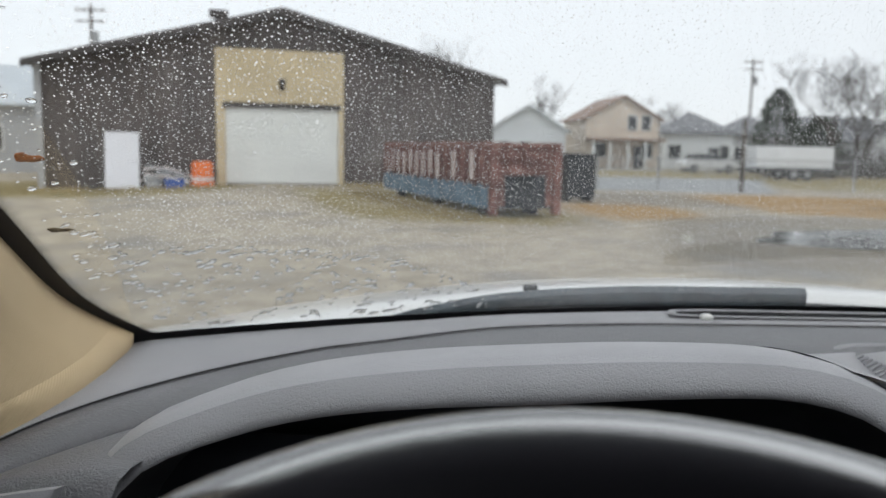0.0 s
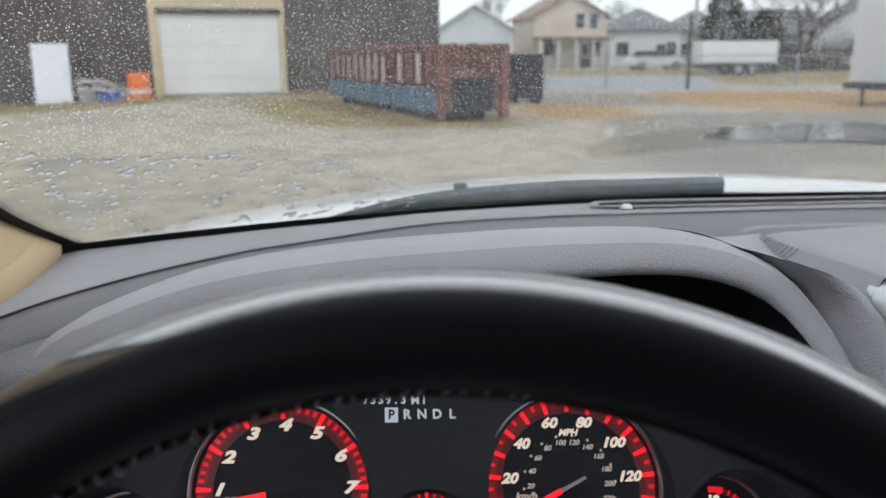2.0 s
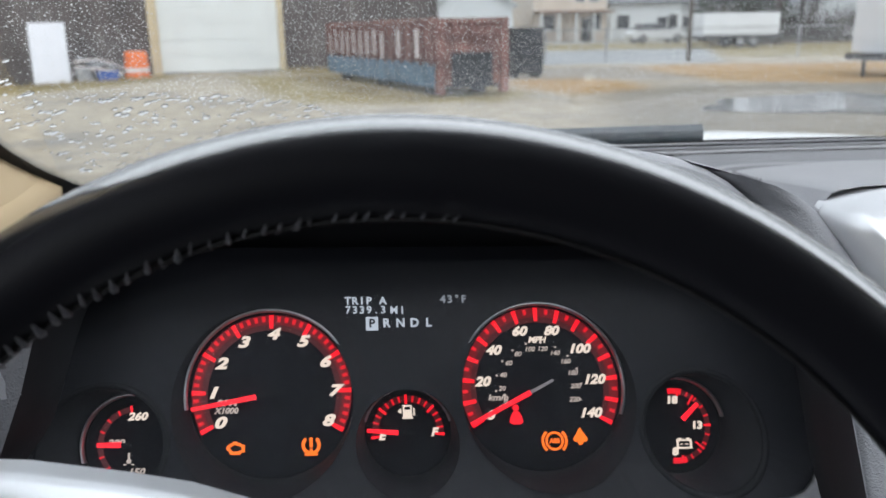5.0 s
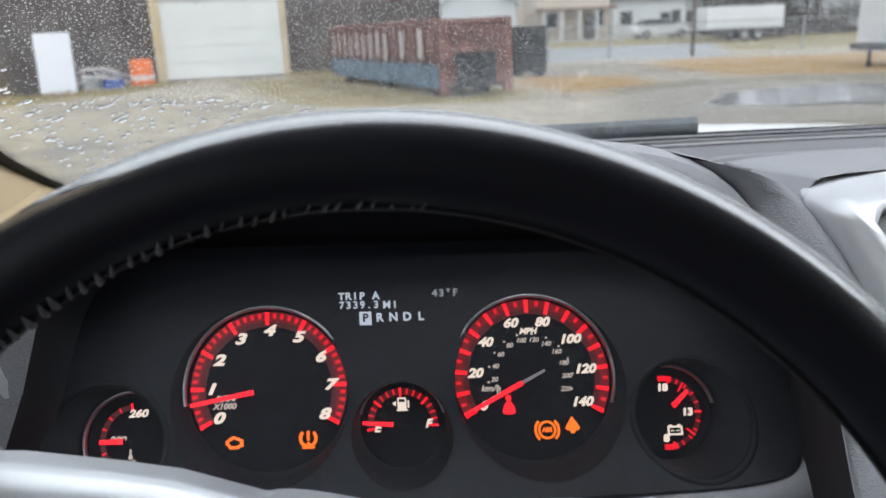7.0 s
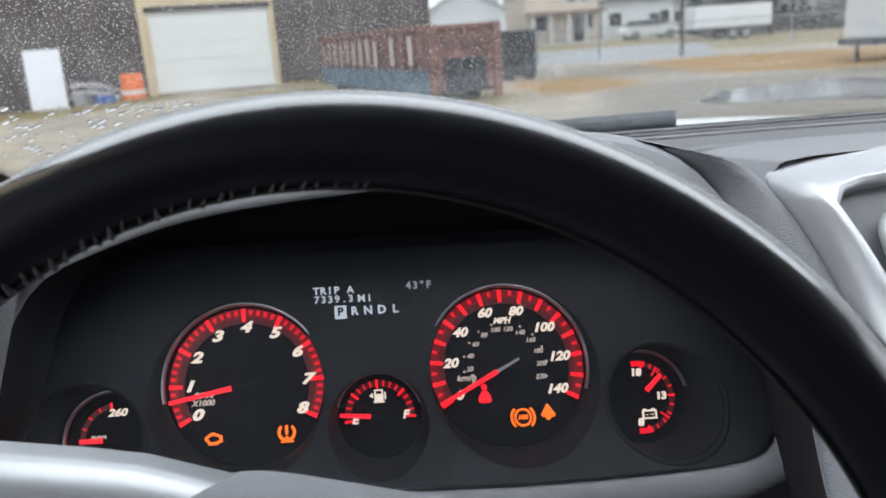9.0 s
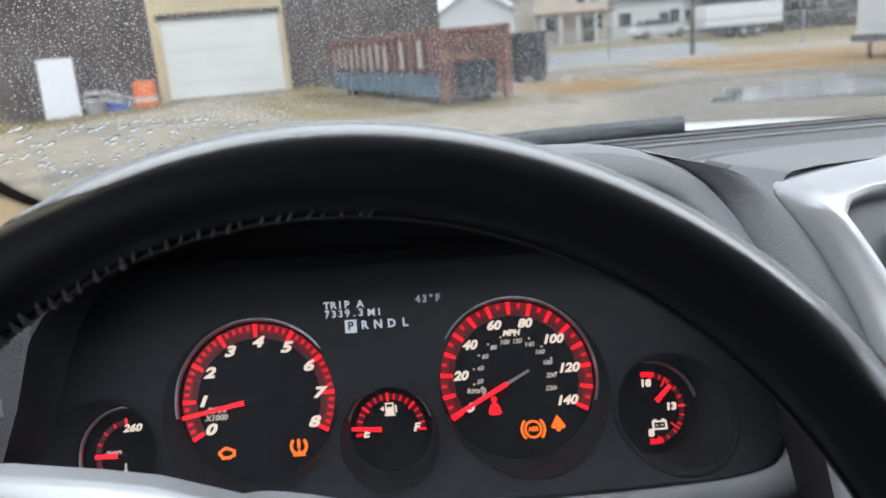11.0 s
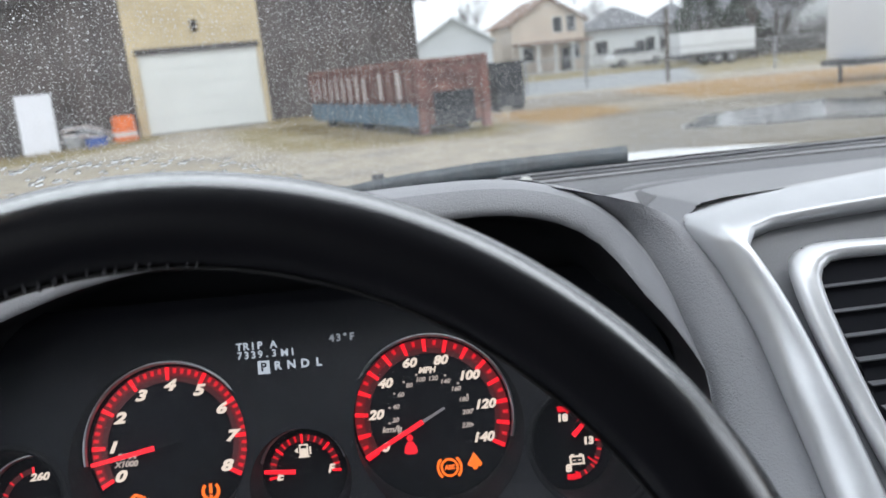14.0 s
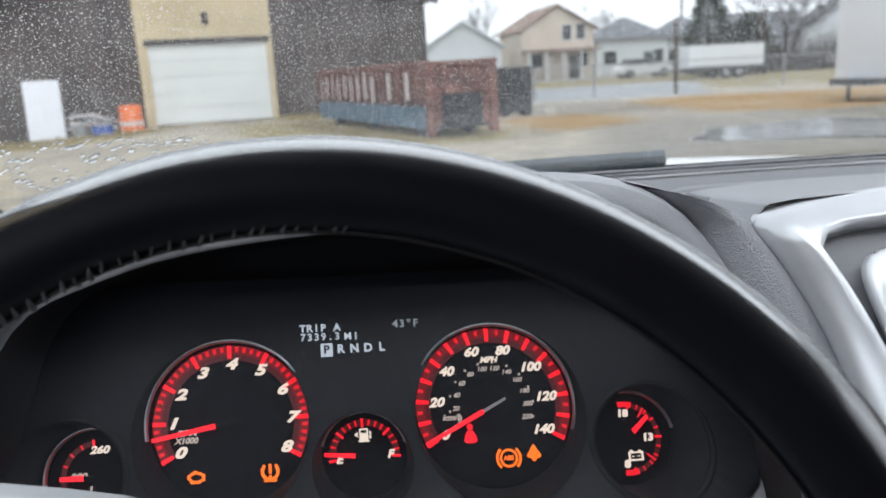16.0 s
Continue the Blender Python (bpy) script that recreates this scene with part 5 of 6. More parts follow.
def build_dashboard():
    dash = thing("dashboard", Matrix.Translation((0.4, 0.2, 1.0)), "dark grey moulded car dashboard with grained panels", "dashboard")

    def lean(p):
        """The centre stack leans back: its lower parts stand nearer to the seats."""
        e = Vector((0.159, -0.433, 1.346))
        return e + (Vector(p) - e) * (1 - 1.4 * max(0, 1.25 - p[2]))

    xs = list(np.linspace(-0.25, 1.2, 146))
    rows = []
    for x in xs:
        f, s, zs = far_edge(x) - 0.001, smoothed(SEAM, x), smoothed(SEAM_Z, x)
        s = min(s, f - 0.02)
        zf = min(1.221, zs + 0.0)
        rows.append([(x, f, zf - 0.06), (x, f, zf - 0.008), (x, f - 0.004, zf - 0.001), (x, f - 0.012, zf + 0.002), (x, f * 0.6 + s * 0.4, (zf + zs) / 2 + 0.0035), (x, s + 0.006, zs + 0.0005), (x, s + 0.001, zs - 0.0008), (x, s + 0.0002, zs - 0.009)])
    part("top_pad", sheet(rows), M_PAD, dash, "smooth dark grey upper pad", smooth=True)
    rows = []
    for x in xs:
        s, zs = smoothed(SEAM, x), smoothed(SEAM_Z, x)
        s = min(s, far_edge(x) - 0.021)
        e = max(s - 0.055, -0.045) if x < 0.0 else s - 0.055 - 0.06 * lap(x, 0.06, 2, 0.1)
        rows.append([(x, s, zs - 0.008), (x, s - 0.0016, zs - 0.006), (x, s - 0.0026, zs - 0.0022), (x, s - 0.006, zs - 0.001), (x, (s + e) / 2, zs - 0.003), (x, e + 0.002, zs - 0.008), (x, e, zs - 0.013), (x, e - 0.002, zs - 0.05)])
    part("grained_strip", sheet(rows), M_STRIP, dash, "grained grey band along the seam", smooth=True)
    line = []
    for x in xs[:134]:
        s = min(smoothed(SEAM, x), far_edge(x) - 0.0205)
        line.append((x, s - 0.0006, smoothed(SEAM_Z, x) - 0.0004))
    part("seam_line", tube(line, 0.0006, 6), M_BLACK, dash, "dark seam between pad and band", smooth=True)
    # shelf and face beside the binnacle, with the opening for the side vent
    rows = []
    for q in np.linspace(0, 1, 45):
        row = []
        for lv, xmax in enumerate((-0.02, -0.035, -0.042, -0.044, -0.046, -0.056, -0.1, -0.18)):
            x = -0.26 + q * (xmax + 0.26)
            sy, zs, ze = smoothed(SEAM, x), smoothed(SEAM_Z, x), smoothed(EDGE_Z, x)
            e = max(sy - 0.055, -0.045)
            row.append([(x, e + 0.004, zs - 0.012), (x, (e - 0.05) / 2, (zs + ze) / 2 - 0.004), (x, -0.044, ze - 0.0005), (x, -0.052, ze - 0.003), (x, -0.056, ze - 0.01), (x, -0.07, ze - 0.05), (x, -0.1, ze - 0.16), (x, -0.12, ze - 0.35)][lv])
        rows.append(row)
    part("side_panel", sheet(rows), M_STRIP, dash, "grained panel beside the instrument hood", smooth=True)
    part("dash_core", boxed((-0.25, 0.075, 0.6), (1.2, 0.085, 1.2)), M_BLACK, dash)
    # lower dash, below the cluster and stack
    rows = []
    for x in np.linspace(-0.25, 1.2, 40):
        rows.append([(x, -0.055, 1.06), (x, -0.075, 1.05), (x, -0.1, 1.0), (x, -0.1, 0.8)])
    part("lower_panel", sheet(rows), M_BLACK, dash, smooth=True)
    # instrument hood
    arch = fine_curve(CREST, 64)
    DRIVER = Vector((0.1, -0.42, 1.37))

    def ring(y, k=1.0, inward=0.0, low=1.1):
        out = []
        for x, z in arch:
            z2 = low + (z - low) * k if z > low else z
            c = Vector((0.14 - x, 1.13 - z2)).normalized()
            if x > 0.2:
                c *= 1 - 0.88 * min(1, max(0, (1.225 - z) / 0.06))
            p = Vector((x + c.x * inward, y, z2 + c.y * inward))
            # the leg beside the door sweeps towards the driver
            if x < 0 and y < 0.03:
                p = DRIVER + (p - DRIVER) * (1 - 0.13 * min(1, max(0, (1.262 - z) / 0.13)))
            if x > 0.24 and y < 0.03:
                p = lean(p)
            out.append(p)
        return out

    hood = part("instrument_hood", sheet([ring(0.24, 0.6), ring(0.19, 0.69), ring(0.14, 0.775), ring(0.09, 0.87), ring(0.05, 0.945), ring(0.02, 0.988), ring(0.0, 1.0), ring(-0.008, 1.0, 0.001), ring(-0.0145, 1.0, 0.0032)]), M_HOOD, dash, "smooth grey instrument hood", smooth=True)
    part("hood_brow", sheet([ring(-0.0145, 1.0, 0.0032), ring(-0.018, 1.0, 0.0053), ring(-0.022, 1.0, 0.0085), ring(-0.0255, 1, 0.013), ring(-0.0265, 1, 0.0165), ring(-0.0255, 1, 0.0185)]), M_BROW, hood, "finely grained front edge", smooth=True)
    part("hood_lining", sheet([ring(-0.0255, 1, 0.0185), ring(-0.018, 1, 0.0205), ring(0.02, 1, 0.029), ring(0.05, 1, 0.039), ring(0.055, 1, 0.14)]), M_BLACK, hood, smooth=True)
    # panel between the hood and the centre stack
    rows = []
    side = [p for p in arch if p[0] > 0.28]
    edge = fine_curve(STACK_EDGE, len(side))
    for i, (x, z) in enumerate(side):
        a, b = lean((x, -0.002, z - 0.001)), Vector(edge[i]) + Vector((0.0015, 0.002, -0.001))
        rows.append([a, a.lerp(b, 0.25) + Vector((0.002, -0.006, 0.004)), a.lerp(b, 0.5) + Vector((0.003, -0.009, 0.005)), a.lerp(b, 0.75) + Vector((0.002, -0.006, 0.004)), b, b + Vector((0.006, 0.02, -0.01))])
    part("stack_cheek", sheet(rows), M_CHEEK, dash, "grained panel between hood and centre stack", smooth=True)
    # shoulder of the hood running out to the centre stack, whose flank is a narrow facet
    low_line = fine_curve([(0.397, 0.202, 1.2305), (0.38, 0.133, 1.2325), (0.366, 0.06, 1.2385), (0.3545, -0.009, 1.2463)], 25)
    top_line = fine_curve([(0.401, 0.203, 1.2315), (0.391, 0.143, 1.2375), (0.38, 0.07, 1.2475), (0.368, 0.0, 1.257)], 25)
    rows = []
    for x, y, z in [(0.43, 0.262, 1.212), (0.418, 0.24, 1.2225), (0.407, 0.22, 1.229)] + low_line:
        k = smoothed([(-0.02, 1), (0, 1), (0.02, 0.988), (0.05, 0.945), (0.09, 0.87), (0.14, 0.775), (0.19, 0.69), (0.24, 0.6)], y)
        q = 0.245 + 0.04 * lap(0.05 - y, 0.03, 2, 0.06)
        a, b = Vector((q, y, 1.1 + k * (smoothed(CREST[4:14], q) - 1.1))), Vector((x, y, z))
        if y > 0.15:
            a.z = max(a.z, 1.221 - 0.15 * max(0, y - 0.2))
        rows.append([a.lerp(b, q) + Vector((0, 0.003 * (1 - q), 0.004 * math.sin(math.pi * q) * min(1, max(0, 0.16 - y) / 0.08))) for q in np.linspace(0, 1, 9)] + [b + Vector((0.002, 0, -0.012))])
    part("hood_shoulder", sheet(rows), M_HOOD, dash, "smooth shoulder between hood and centre stack", smooth=True)
    part("stack_flank", sheet([[Vector(a) - Vector((-0.001, 0, 0.01)), a, b, Vector(b) + Vector((0.002, 0, -0.001))] for a, b in zip(low_line, top_line)]), M_BROW, dash, "narrow grey facet of the centre stack")
    for k in range(9):
        u = 1 + k
        a, b = Vector(low_line[u]), Vector(top_line[u])
        part("ridge", tube([a + Vector((-0.0006, 0, 0.0005)), b + Vector((-0.0006, 0, 0.0008))], 0.0008, 6), M_BROW, dash, "moulded ridge")
    rows = []
    for b in top_line:
        b = Vector(b)
        rows.append([b + Vector((0.0005, 0, -0.001)), b + Vector((0.002, 0, 0.0006)), b + Vector((0.018, 0.002, 0.0022)), (0.5, b.y + 0.012, b.z + 0.004), (0.62, b.y + 0.012, b.z + 0.003), (0.72, b.y, b.z - 0.004)])
    part("stack_cover", sheet(rows), M_PAD, dash, "smooth top of the centre stack", smooth=True)
    lip = fine_curve([(0.392, 0.228, 1.2255), (0.4, 0.236, 1.228), (0.42, 0.244, 1.229), (0.5, 0.246, 1.229), (0.75, 0.243, 1.229), (1.0, 0.22, 1.228)], 60)
    part("tray_lip", sheet([[(x, y + 0.007, z - 0.004), (x, y + 0.004, z), (x, y, z + 0.0012), (x + 0.001, y - 0.004, z - 0.0002), (x + 0.002, y - 0.006, z - 0.005)] for x, y, z in lip]), M_PAD, dash, smooth=True)
    bm = tube([(0.276, 0.199, 1.222), (0.276, 0.199, 1.2285)], 0.0016, 8)
    part("clip_pin", bm, M_BLACK, dash)
    # silver surround: a bar over the top and one down the side
    def bar(outer, inner, lift):
        rows = []
        for o, i in zip(fine_curve(outer, 40), fine_curve(inner, 40)):
            o, i = Vector(o), Vector(i)
            nrm = Vector(lift)
            rows.append([o - nrm * 1.2, o + nrm * 0.2, o.lerp(i, 0.12) + nrm * 0.9, o.lerp(i, 0.48) + nrm * 1.9, o.lerp(i, 0.9) + nrm * 0.8, i + nrm * 0.2, i - nrm * 1.6])
        return sheet(rows, True, cap=True)

    out_line = [(0.7, 0.03, 1.263), (0.55, 0.03, 1.262), (0.45, 0.027, 1.257), (0.384, 0.022, 1.252), (0.366, 0.01, 1.2505)] + STACK_EDGE
    in_line = [(0.7, -0.03, 1.257), (0.55, -0.031, 1.257), (0.46, -0.033, 1.254), (0.398, -0.035, 1.2505), (0.384, -0.038, 1.2475), (0.378, -0.0415, 1.243), (0.382, -0.052, 1.2311), (0.3872, -0.0659, 1.2156), (0.3912, -0.0916, 1.1901), (0.3921, -0.1193, 1.1664), (0.3915, -0.143, 1.1475), (0.3895, -0.165, 1.131)]
    part("silver_surround", bar(out_line, in_line, (0, -0.003, 0.004)), M_SILVER, dash, "satin silver surround of the centre stack", smooth=True)
    rows = [[(x, y + (0.0 if x > 0.36 else 0.0), z) for x in (left, 0.5, 0.7)] for left, y, z in ((0.378, -0.024, 1.25), (0.39, -0.03, 1.215), (0.415, -0.038, 1.165), (0.445, -0.047, 1.1), (0.475, -0.054, 1.04))]
    panel = part("stack_panel", sheet([[lean(p) for p in r] for r in rows]), M_GREY, dash, "dark grey centre panel", smooth=True)
    # centre vent: chrome ring, dark throat, slats
    vo = [(0.56, -0.042, 1.236), (0.47, -0.042, 1.236), (0.425, -0.042, 1.237), (0.413, -0.043, 1.232), (0.412, -0.044, 1.222), (0.424, -0.048, 1.19), (0.446, -0.054, 1.145), (0.47, -0.06, 1.1)]
    vi = [(0.56, -0.043, 1.226), (0.47, -0.043, 1.226), (0.434, -0.043, 1.2265), (0.428, -0.0435, 1.2235), (0.427, -0.044, 1.216), (0.438, -0.048, 1.187), (0.458, -0.054, 1.143), (0.48, -0.06, 1.1)]
    vo, vi = [lean((x - 0.008, y, z)) for x, y, z in vo], [lean((x - 0.007, y, z)) for x, y, z in vi]
    vent = part("vent_ring", bar(vo, vi, (0, -0.004, 0.001)), M_SATIN, dash, "chrome-ringed centre air vent", smooth=True)
    part("vent_throat", sheet([[lean(p) for p in r] for r in ([(0.409, -0.0405, 1.235), (0.57, -0.0405, 1.235)], [(0.4435, -0.05, 1.165), (0.57, -0.05, 1.165)], [(0.4685, -0.0575, 1.1), (0.57, -0.0575, 1.1)])]), M_FACE, vent)
    for k in range(8):
        z = 1.2135 - 0.0142 * k
        lx = 0.4165 + 0.0075 * k
        y = -0.0445 - 0.002 * k
        p, q = lean((lx, y - 0.002, z)), lean((0.56, y - 0.002, z))
        part("slat", boxed((p.x, p.y - 0.002, p.z - 0.0004), (q.x, p.y + 0.008, p.z + 0.0004), bevel=0.0002), M_RIDGE, vent)
    # defroster grille
    g = part("defroster_rim", sheet([[(x, y, z) for x, y, z in row] for row in (
        [(0.294, 0.333, 1.2335), (0.3, 0.347, 1.2335), (0.33, 0.352, 1.2335), (0.9, 0.352, 1.2335), (0.9, 0.318, 1.2335), (0.33, 0.318, 1.2335), (0.3, 0.321, 1.2335)],
        [(0.298, 0.333, 1.2345), (0.303, 0.3445, 1.2345), (0.332, 0.349, 1.2345), (0.9, 0.349, 1.2345), (0.9, 0.321, 1.2345), (0.332, 0.321, 1.2345), (0.303, 0.324, 1.2345)],
        [(0.301, 0.333, 1.2325), (0.306, 0.342, 1.2325), (0.333, 0.346, 1.2325), (0.9, 0.346, 1.2325), (0.9, 0.324, 1.2325), (0.333, 0.324, 1.2325), (0.306, 0.327, 1.2325)])], True), M_PAD, dash, "defroster outlet along the glass", smooth=True)
    bm = bmesh.new()
    bm.faces.new([bm.verts.new(p) for p in ((0.301, 0.333, 1.2332), (0.306, 0.342, 1.2332), (0.333, 0.346, 1.2332), (0.9, 0.346, 1.2332), (0.9, 0.324, 1.2332), (0.333, 0.324, 1.2332), (0.306, 0.327, 1.2332))])
    part("defroster_slot", bm, M_FACE, g)
    for y in (0.329, 0.334, 0.339):
        part("slat", boxed((0.312, y - 0.0003, 1.2333), (0.9, y + 0.0003, 1.2336)), M_BLACK, g)
    bm = bmesh.new()
    bmesh.ops.create_uvsphere(bm, u_segments=16, v_segments=8, radius=0.0048)
    bmesh.ops.transform(bm, matrix=Matrix.Translation((0.324, 0.315, 1.2335)) @ Matrix.Diagonal((1.3, 1, 0.8, 1)), verts=bm.verts)
    tagged(mesh_object("light_sensor", bm, M_DOORWHITE, smooth=True), "small white dome sensor on the dashboard", "sensor")
    # side vent
    A = [(-0.066, -0.0585, 1.235), (-0.08, -0.0585, 1.233), (-0.106, -0.0585, 1.2285), (-0.15, -0.061, 1.203), (-0.165, -0.069, 1.168), (-0.1, -0.074, 1.165), (-0.083, -0.068, 1.2)]
    mid = Vector((-0.11, -0.063, 1.192))
    fwd = Vector((0.0, -0.006, 0.002))
    ring_rows = [[Vector(p) + (Vector(p) - mid) * s + fwd * q for p in A] for s, q in ((0.06, 0), (0.04, 1.0), (-0.1, 1.3), (-0.17, 0.2))]
    sv = part("side_vent_ring", sheet(ring_rows, True), M_PAD, dash, "grey-framed side air vent")
    bm = bmesh.new()
    bm.faces.new([bm.verts.new(Vector(p) + (Vector(p) - mid) * -0.12 + fwd * 0.15) for p in A])
    part("vent_throat", bm, M_FACE, sv)
    for k in range(5):
        u = k / 5
        p0 = Vector((-0.086 - 0.016 * k, -0.0645, 1.226 - 0.003 * k - 0.005 * max(0, k - 2)))
        p1 = p0 + Vector((0.024, -0.006, -0.04))
        rows = [[p0 + Vector((-0.003, -0.001, 0)), p0 + Vector((0.003, 0.001, 0)), p0 + Vector((0.004, 0.004, 0)), p0 + Vector((-0.002, 0.004, 0))]]
        rows.append([q + (p1 - p0) for q in rows[0]])
        part("slat", sheet(rows, True, cap=True), M_PAD, sv, "grey vent blade")


build_dashboard()


def build_pillar():
    pl = thing("pillar_trim", Matrix.Translation((-0.15, 0.2, 1.23)), "beige moulded windshield pillar trim with a speaker", "pillar trim")
    G = [(1.205, 0.268), (1.232, 0.231), (1.271, 0.164), (1.322, 0.088), (1.356, 0.037), (1.387, -0.006), (1.431, -0.066), (1.5, -0.165), (1.6, -0.31), (1.72, -0.48)]
    sec = [(-0.012, 0.004), (-0.004, 0.0), (-0.001, -0.012), (0.004, -0.032), (0.009, -0.06), (0.0145, -0.093), (0.017, -0.135), (0.016, -0.18), (0.01, -0.205), (-0.01, -0.232), (-0.05, -0.25), (-0.12, -0.262)]

    def at(z, u):
        """u runs along the section."""
        y = smoothed(G, max(z, 1.231))
        x = left_edge_x(y)
        i = min(int(u), len(sec) - 2)
        f = u - i
        wide = 1 + 1.05 * min(1, max(0, (z - 1.232) / 0.09))
        return Vector((x + wide * (sec[i][0] * (1 - f) + sec[i + 1][0] * f), y + sec[i][1] * (1 - f) + sec[i + 1][1] * f, z))

    EDGE = [(1.2, 10.4), (1.24, 9.3), (1.28, 7.7), (1.32, 6.9), (1.36, 6.4), (1.45, 6.0), (1.72, 6.0)]
    levels = np.linspace(1.205, 1.72, 60)
    rows = [[at(z, u) for u in np.linspace(0, smoothed(EDGE, z), 45)] for z in levels]
    for row in rows:
        row += [row[-1] + Vector((-0.006, -0.0015, 0)), row[-1] + Vector((-0.02, 0.004, 0))]
    panel = part("trim_panel", sheet(rows), M_PILLAR, pl, smooth=True)
    # black sheet behind the trim's edge, added for an unidentified dark area
    rows = [[at(z, smoothed(EDGE, z)) + Vector(d) for d in ((-0.008, 0.004, 0), (-0.01, -0.012, 0), (-0.018, -0.03, 0), (-0.05, -0.1, 0), (-0.09, -0.2, 0))] for z in levels]
    part("dark_edge", sheet(rows), M_RUBBER, pl, "black sheet added for the dark area behind the trim", smooth=True)
    # thick rounded flange along the foot of the trim
    rows = []
    for z, off in ((1.218, 0.0003), (1.2245, 0.0016), (1.231, 0.002), (1.237, 0.0016), (1.242, 0.0002), (1.243, -0.002)):
        row = []
        for u in np.linspace(1.6, 8.6, 40):
            q, q2 = at(z, u), at(z, u + 0.05)
            d = (q2 - q).normalized()
            row.append(q + Vector((-d.y, d.x, 0)) * (off * min(1, max(0, (8.5 - u) / 2.5)) - 0.0006 * (u > 8.4)))
        rows.append(row)
    part("foot_flange", sheet(rows), M_PILLAR, panel, smooth=True)
    # speaker: a raised frame and a grille of small dots
    def spk(a, b, lift):
        z = 1.325 + 0.0235 * b
        u = 5.45 + 0.86 * a
        p = at(z, u)
        return p + Vector((lift, -lift * 0.15, lift * 0.1))

    def outline(scale, lift):
        out = []
        for k in range(48):
            t = 2 * math.pi * k / 48
            c, s = math.cos(t), math.sin(t)
            a = math.copysign(abs(c) ** 0.45, c) * scale
            b = math.copysign(abs(s) ** 0.45, s) * scale
            out.append(spk(a - 0.68 * b, b, lift))
        return out

    part("speaker_frame", sheet([outline(1.1, -0.0005), outline(1.06, 0.0012), outline(1.0, 0.0012), outline(0.97, -0.0008)], True), M_PILLAR, panel, smooth=True)
    rows = [outline(s, 0.0006) for s in (0.98, 0.7, 0.4, 0.1)]
    gr = part("speaker_grille", sheet(rows, True), M_SPEAKER, panel, "perforated beige speaker grille", smooth=True)
    bm = bmesh.new()
    for i in range(-11, 12):
        for j in range(-11, 12):
            a, b = i / 12, j / 12
            if abs(a) ** 4 + abs(b) ** 4 > 0.78:
                continue
            c = spk(a - 0.68 * b, b, 0.0012)
            r = 0.00062
            vs = [bm.verts.new(c + Vector((0.0, r * math.cos(k), r * math.sin(k)))) for k in (0, 1.57, 3.14, 4.71)]
            bm.faces.new(vs)
    tagged(part("perforations", bm, M_DEBRIS, gr, normals=False), kind="stuff")


build_pillar()


# ---- instrument cluster ----
TILT = radians(26)
CL_X, CL_U, CL_N = Vector((1, 0, -0.03)).normalized(), Vector((0, math.sin(TILT), math.cos(TILT))), Vector((0, -math.cos(TILT), math.sin(TILT)))
CLUSTER = Matrix.Translation((0.125, -0.015, 1.165)) @ Matrix((CL_X, CL_U, CL_N)).transposed().to_4x4()


def disc(cx, cy, r0, r1, z, a0=0.0, a1=2 * math.pi, n=64):
    rows = [[(cx + r * math.cos(a0 + (a1 - a0) * k / n), cy + r * math.sin(a0 + (a1 - a0) * k / n), z) for k in range(n + 1)] for r in (r0, r1)]
    return sheet(rows)


def tick(bm, cx, cy, r0, r1, w, ang, z):
    d, s = Vector((math.cos(ang), math.sin(ang), 0)), Vector((-math.sin(ang), math.cos(ang), 0)) * w / 2
    c = Vector((cx, cy, z))
    vs = [bm.verts.new(p) for p in (c + d * r0 - s * 0.8, c + d * r0 + s * 0.8, c + d * r1 + s, c + d * r1 - s)]
    bm.faces.new(vs)


def word(name, text, size, x, y, parent, material, shear=0.25, z=0.0012, weight=0.0, align="CENTER", spread=1.0):
    me = lettering(text, size, shear, 0.0, align, weight)
    me.materials.append(material)
    me.transform(CLUSTER @ Matrix.Translation((x, y, z)) @ Matrix.Diagonal((spread, 1, 1, 1)))
    return piece(name, me, parent, Matrix())


def dial_part(name, bm, material, parent, label="", smooth=False):
    """A part drawn in the cluster's own, slightly leaning frame."""
    bm.transform(CLUSTER)
    return part(name, bm, material, parent, label, smooth=smooth)


def oval(cx, cy, rx, ry, n=72):
    return [(cx + rx * math.cos(2 * math.pi * k / n), cy + ry * math.sin(2 * math.pi * k / n)) for k in range(n)]


def plate_z(y):
    """The cluster's front plate slopes; its foot is bent towards the driver to catch light."""
    return 0.0125 - 0.2 * (y + 0.01) + 6.0 * max(0.0, -0.03 - y) ** 2


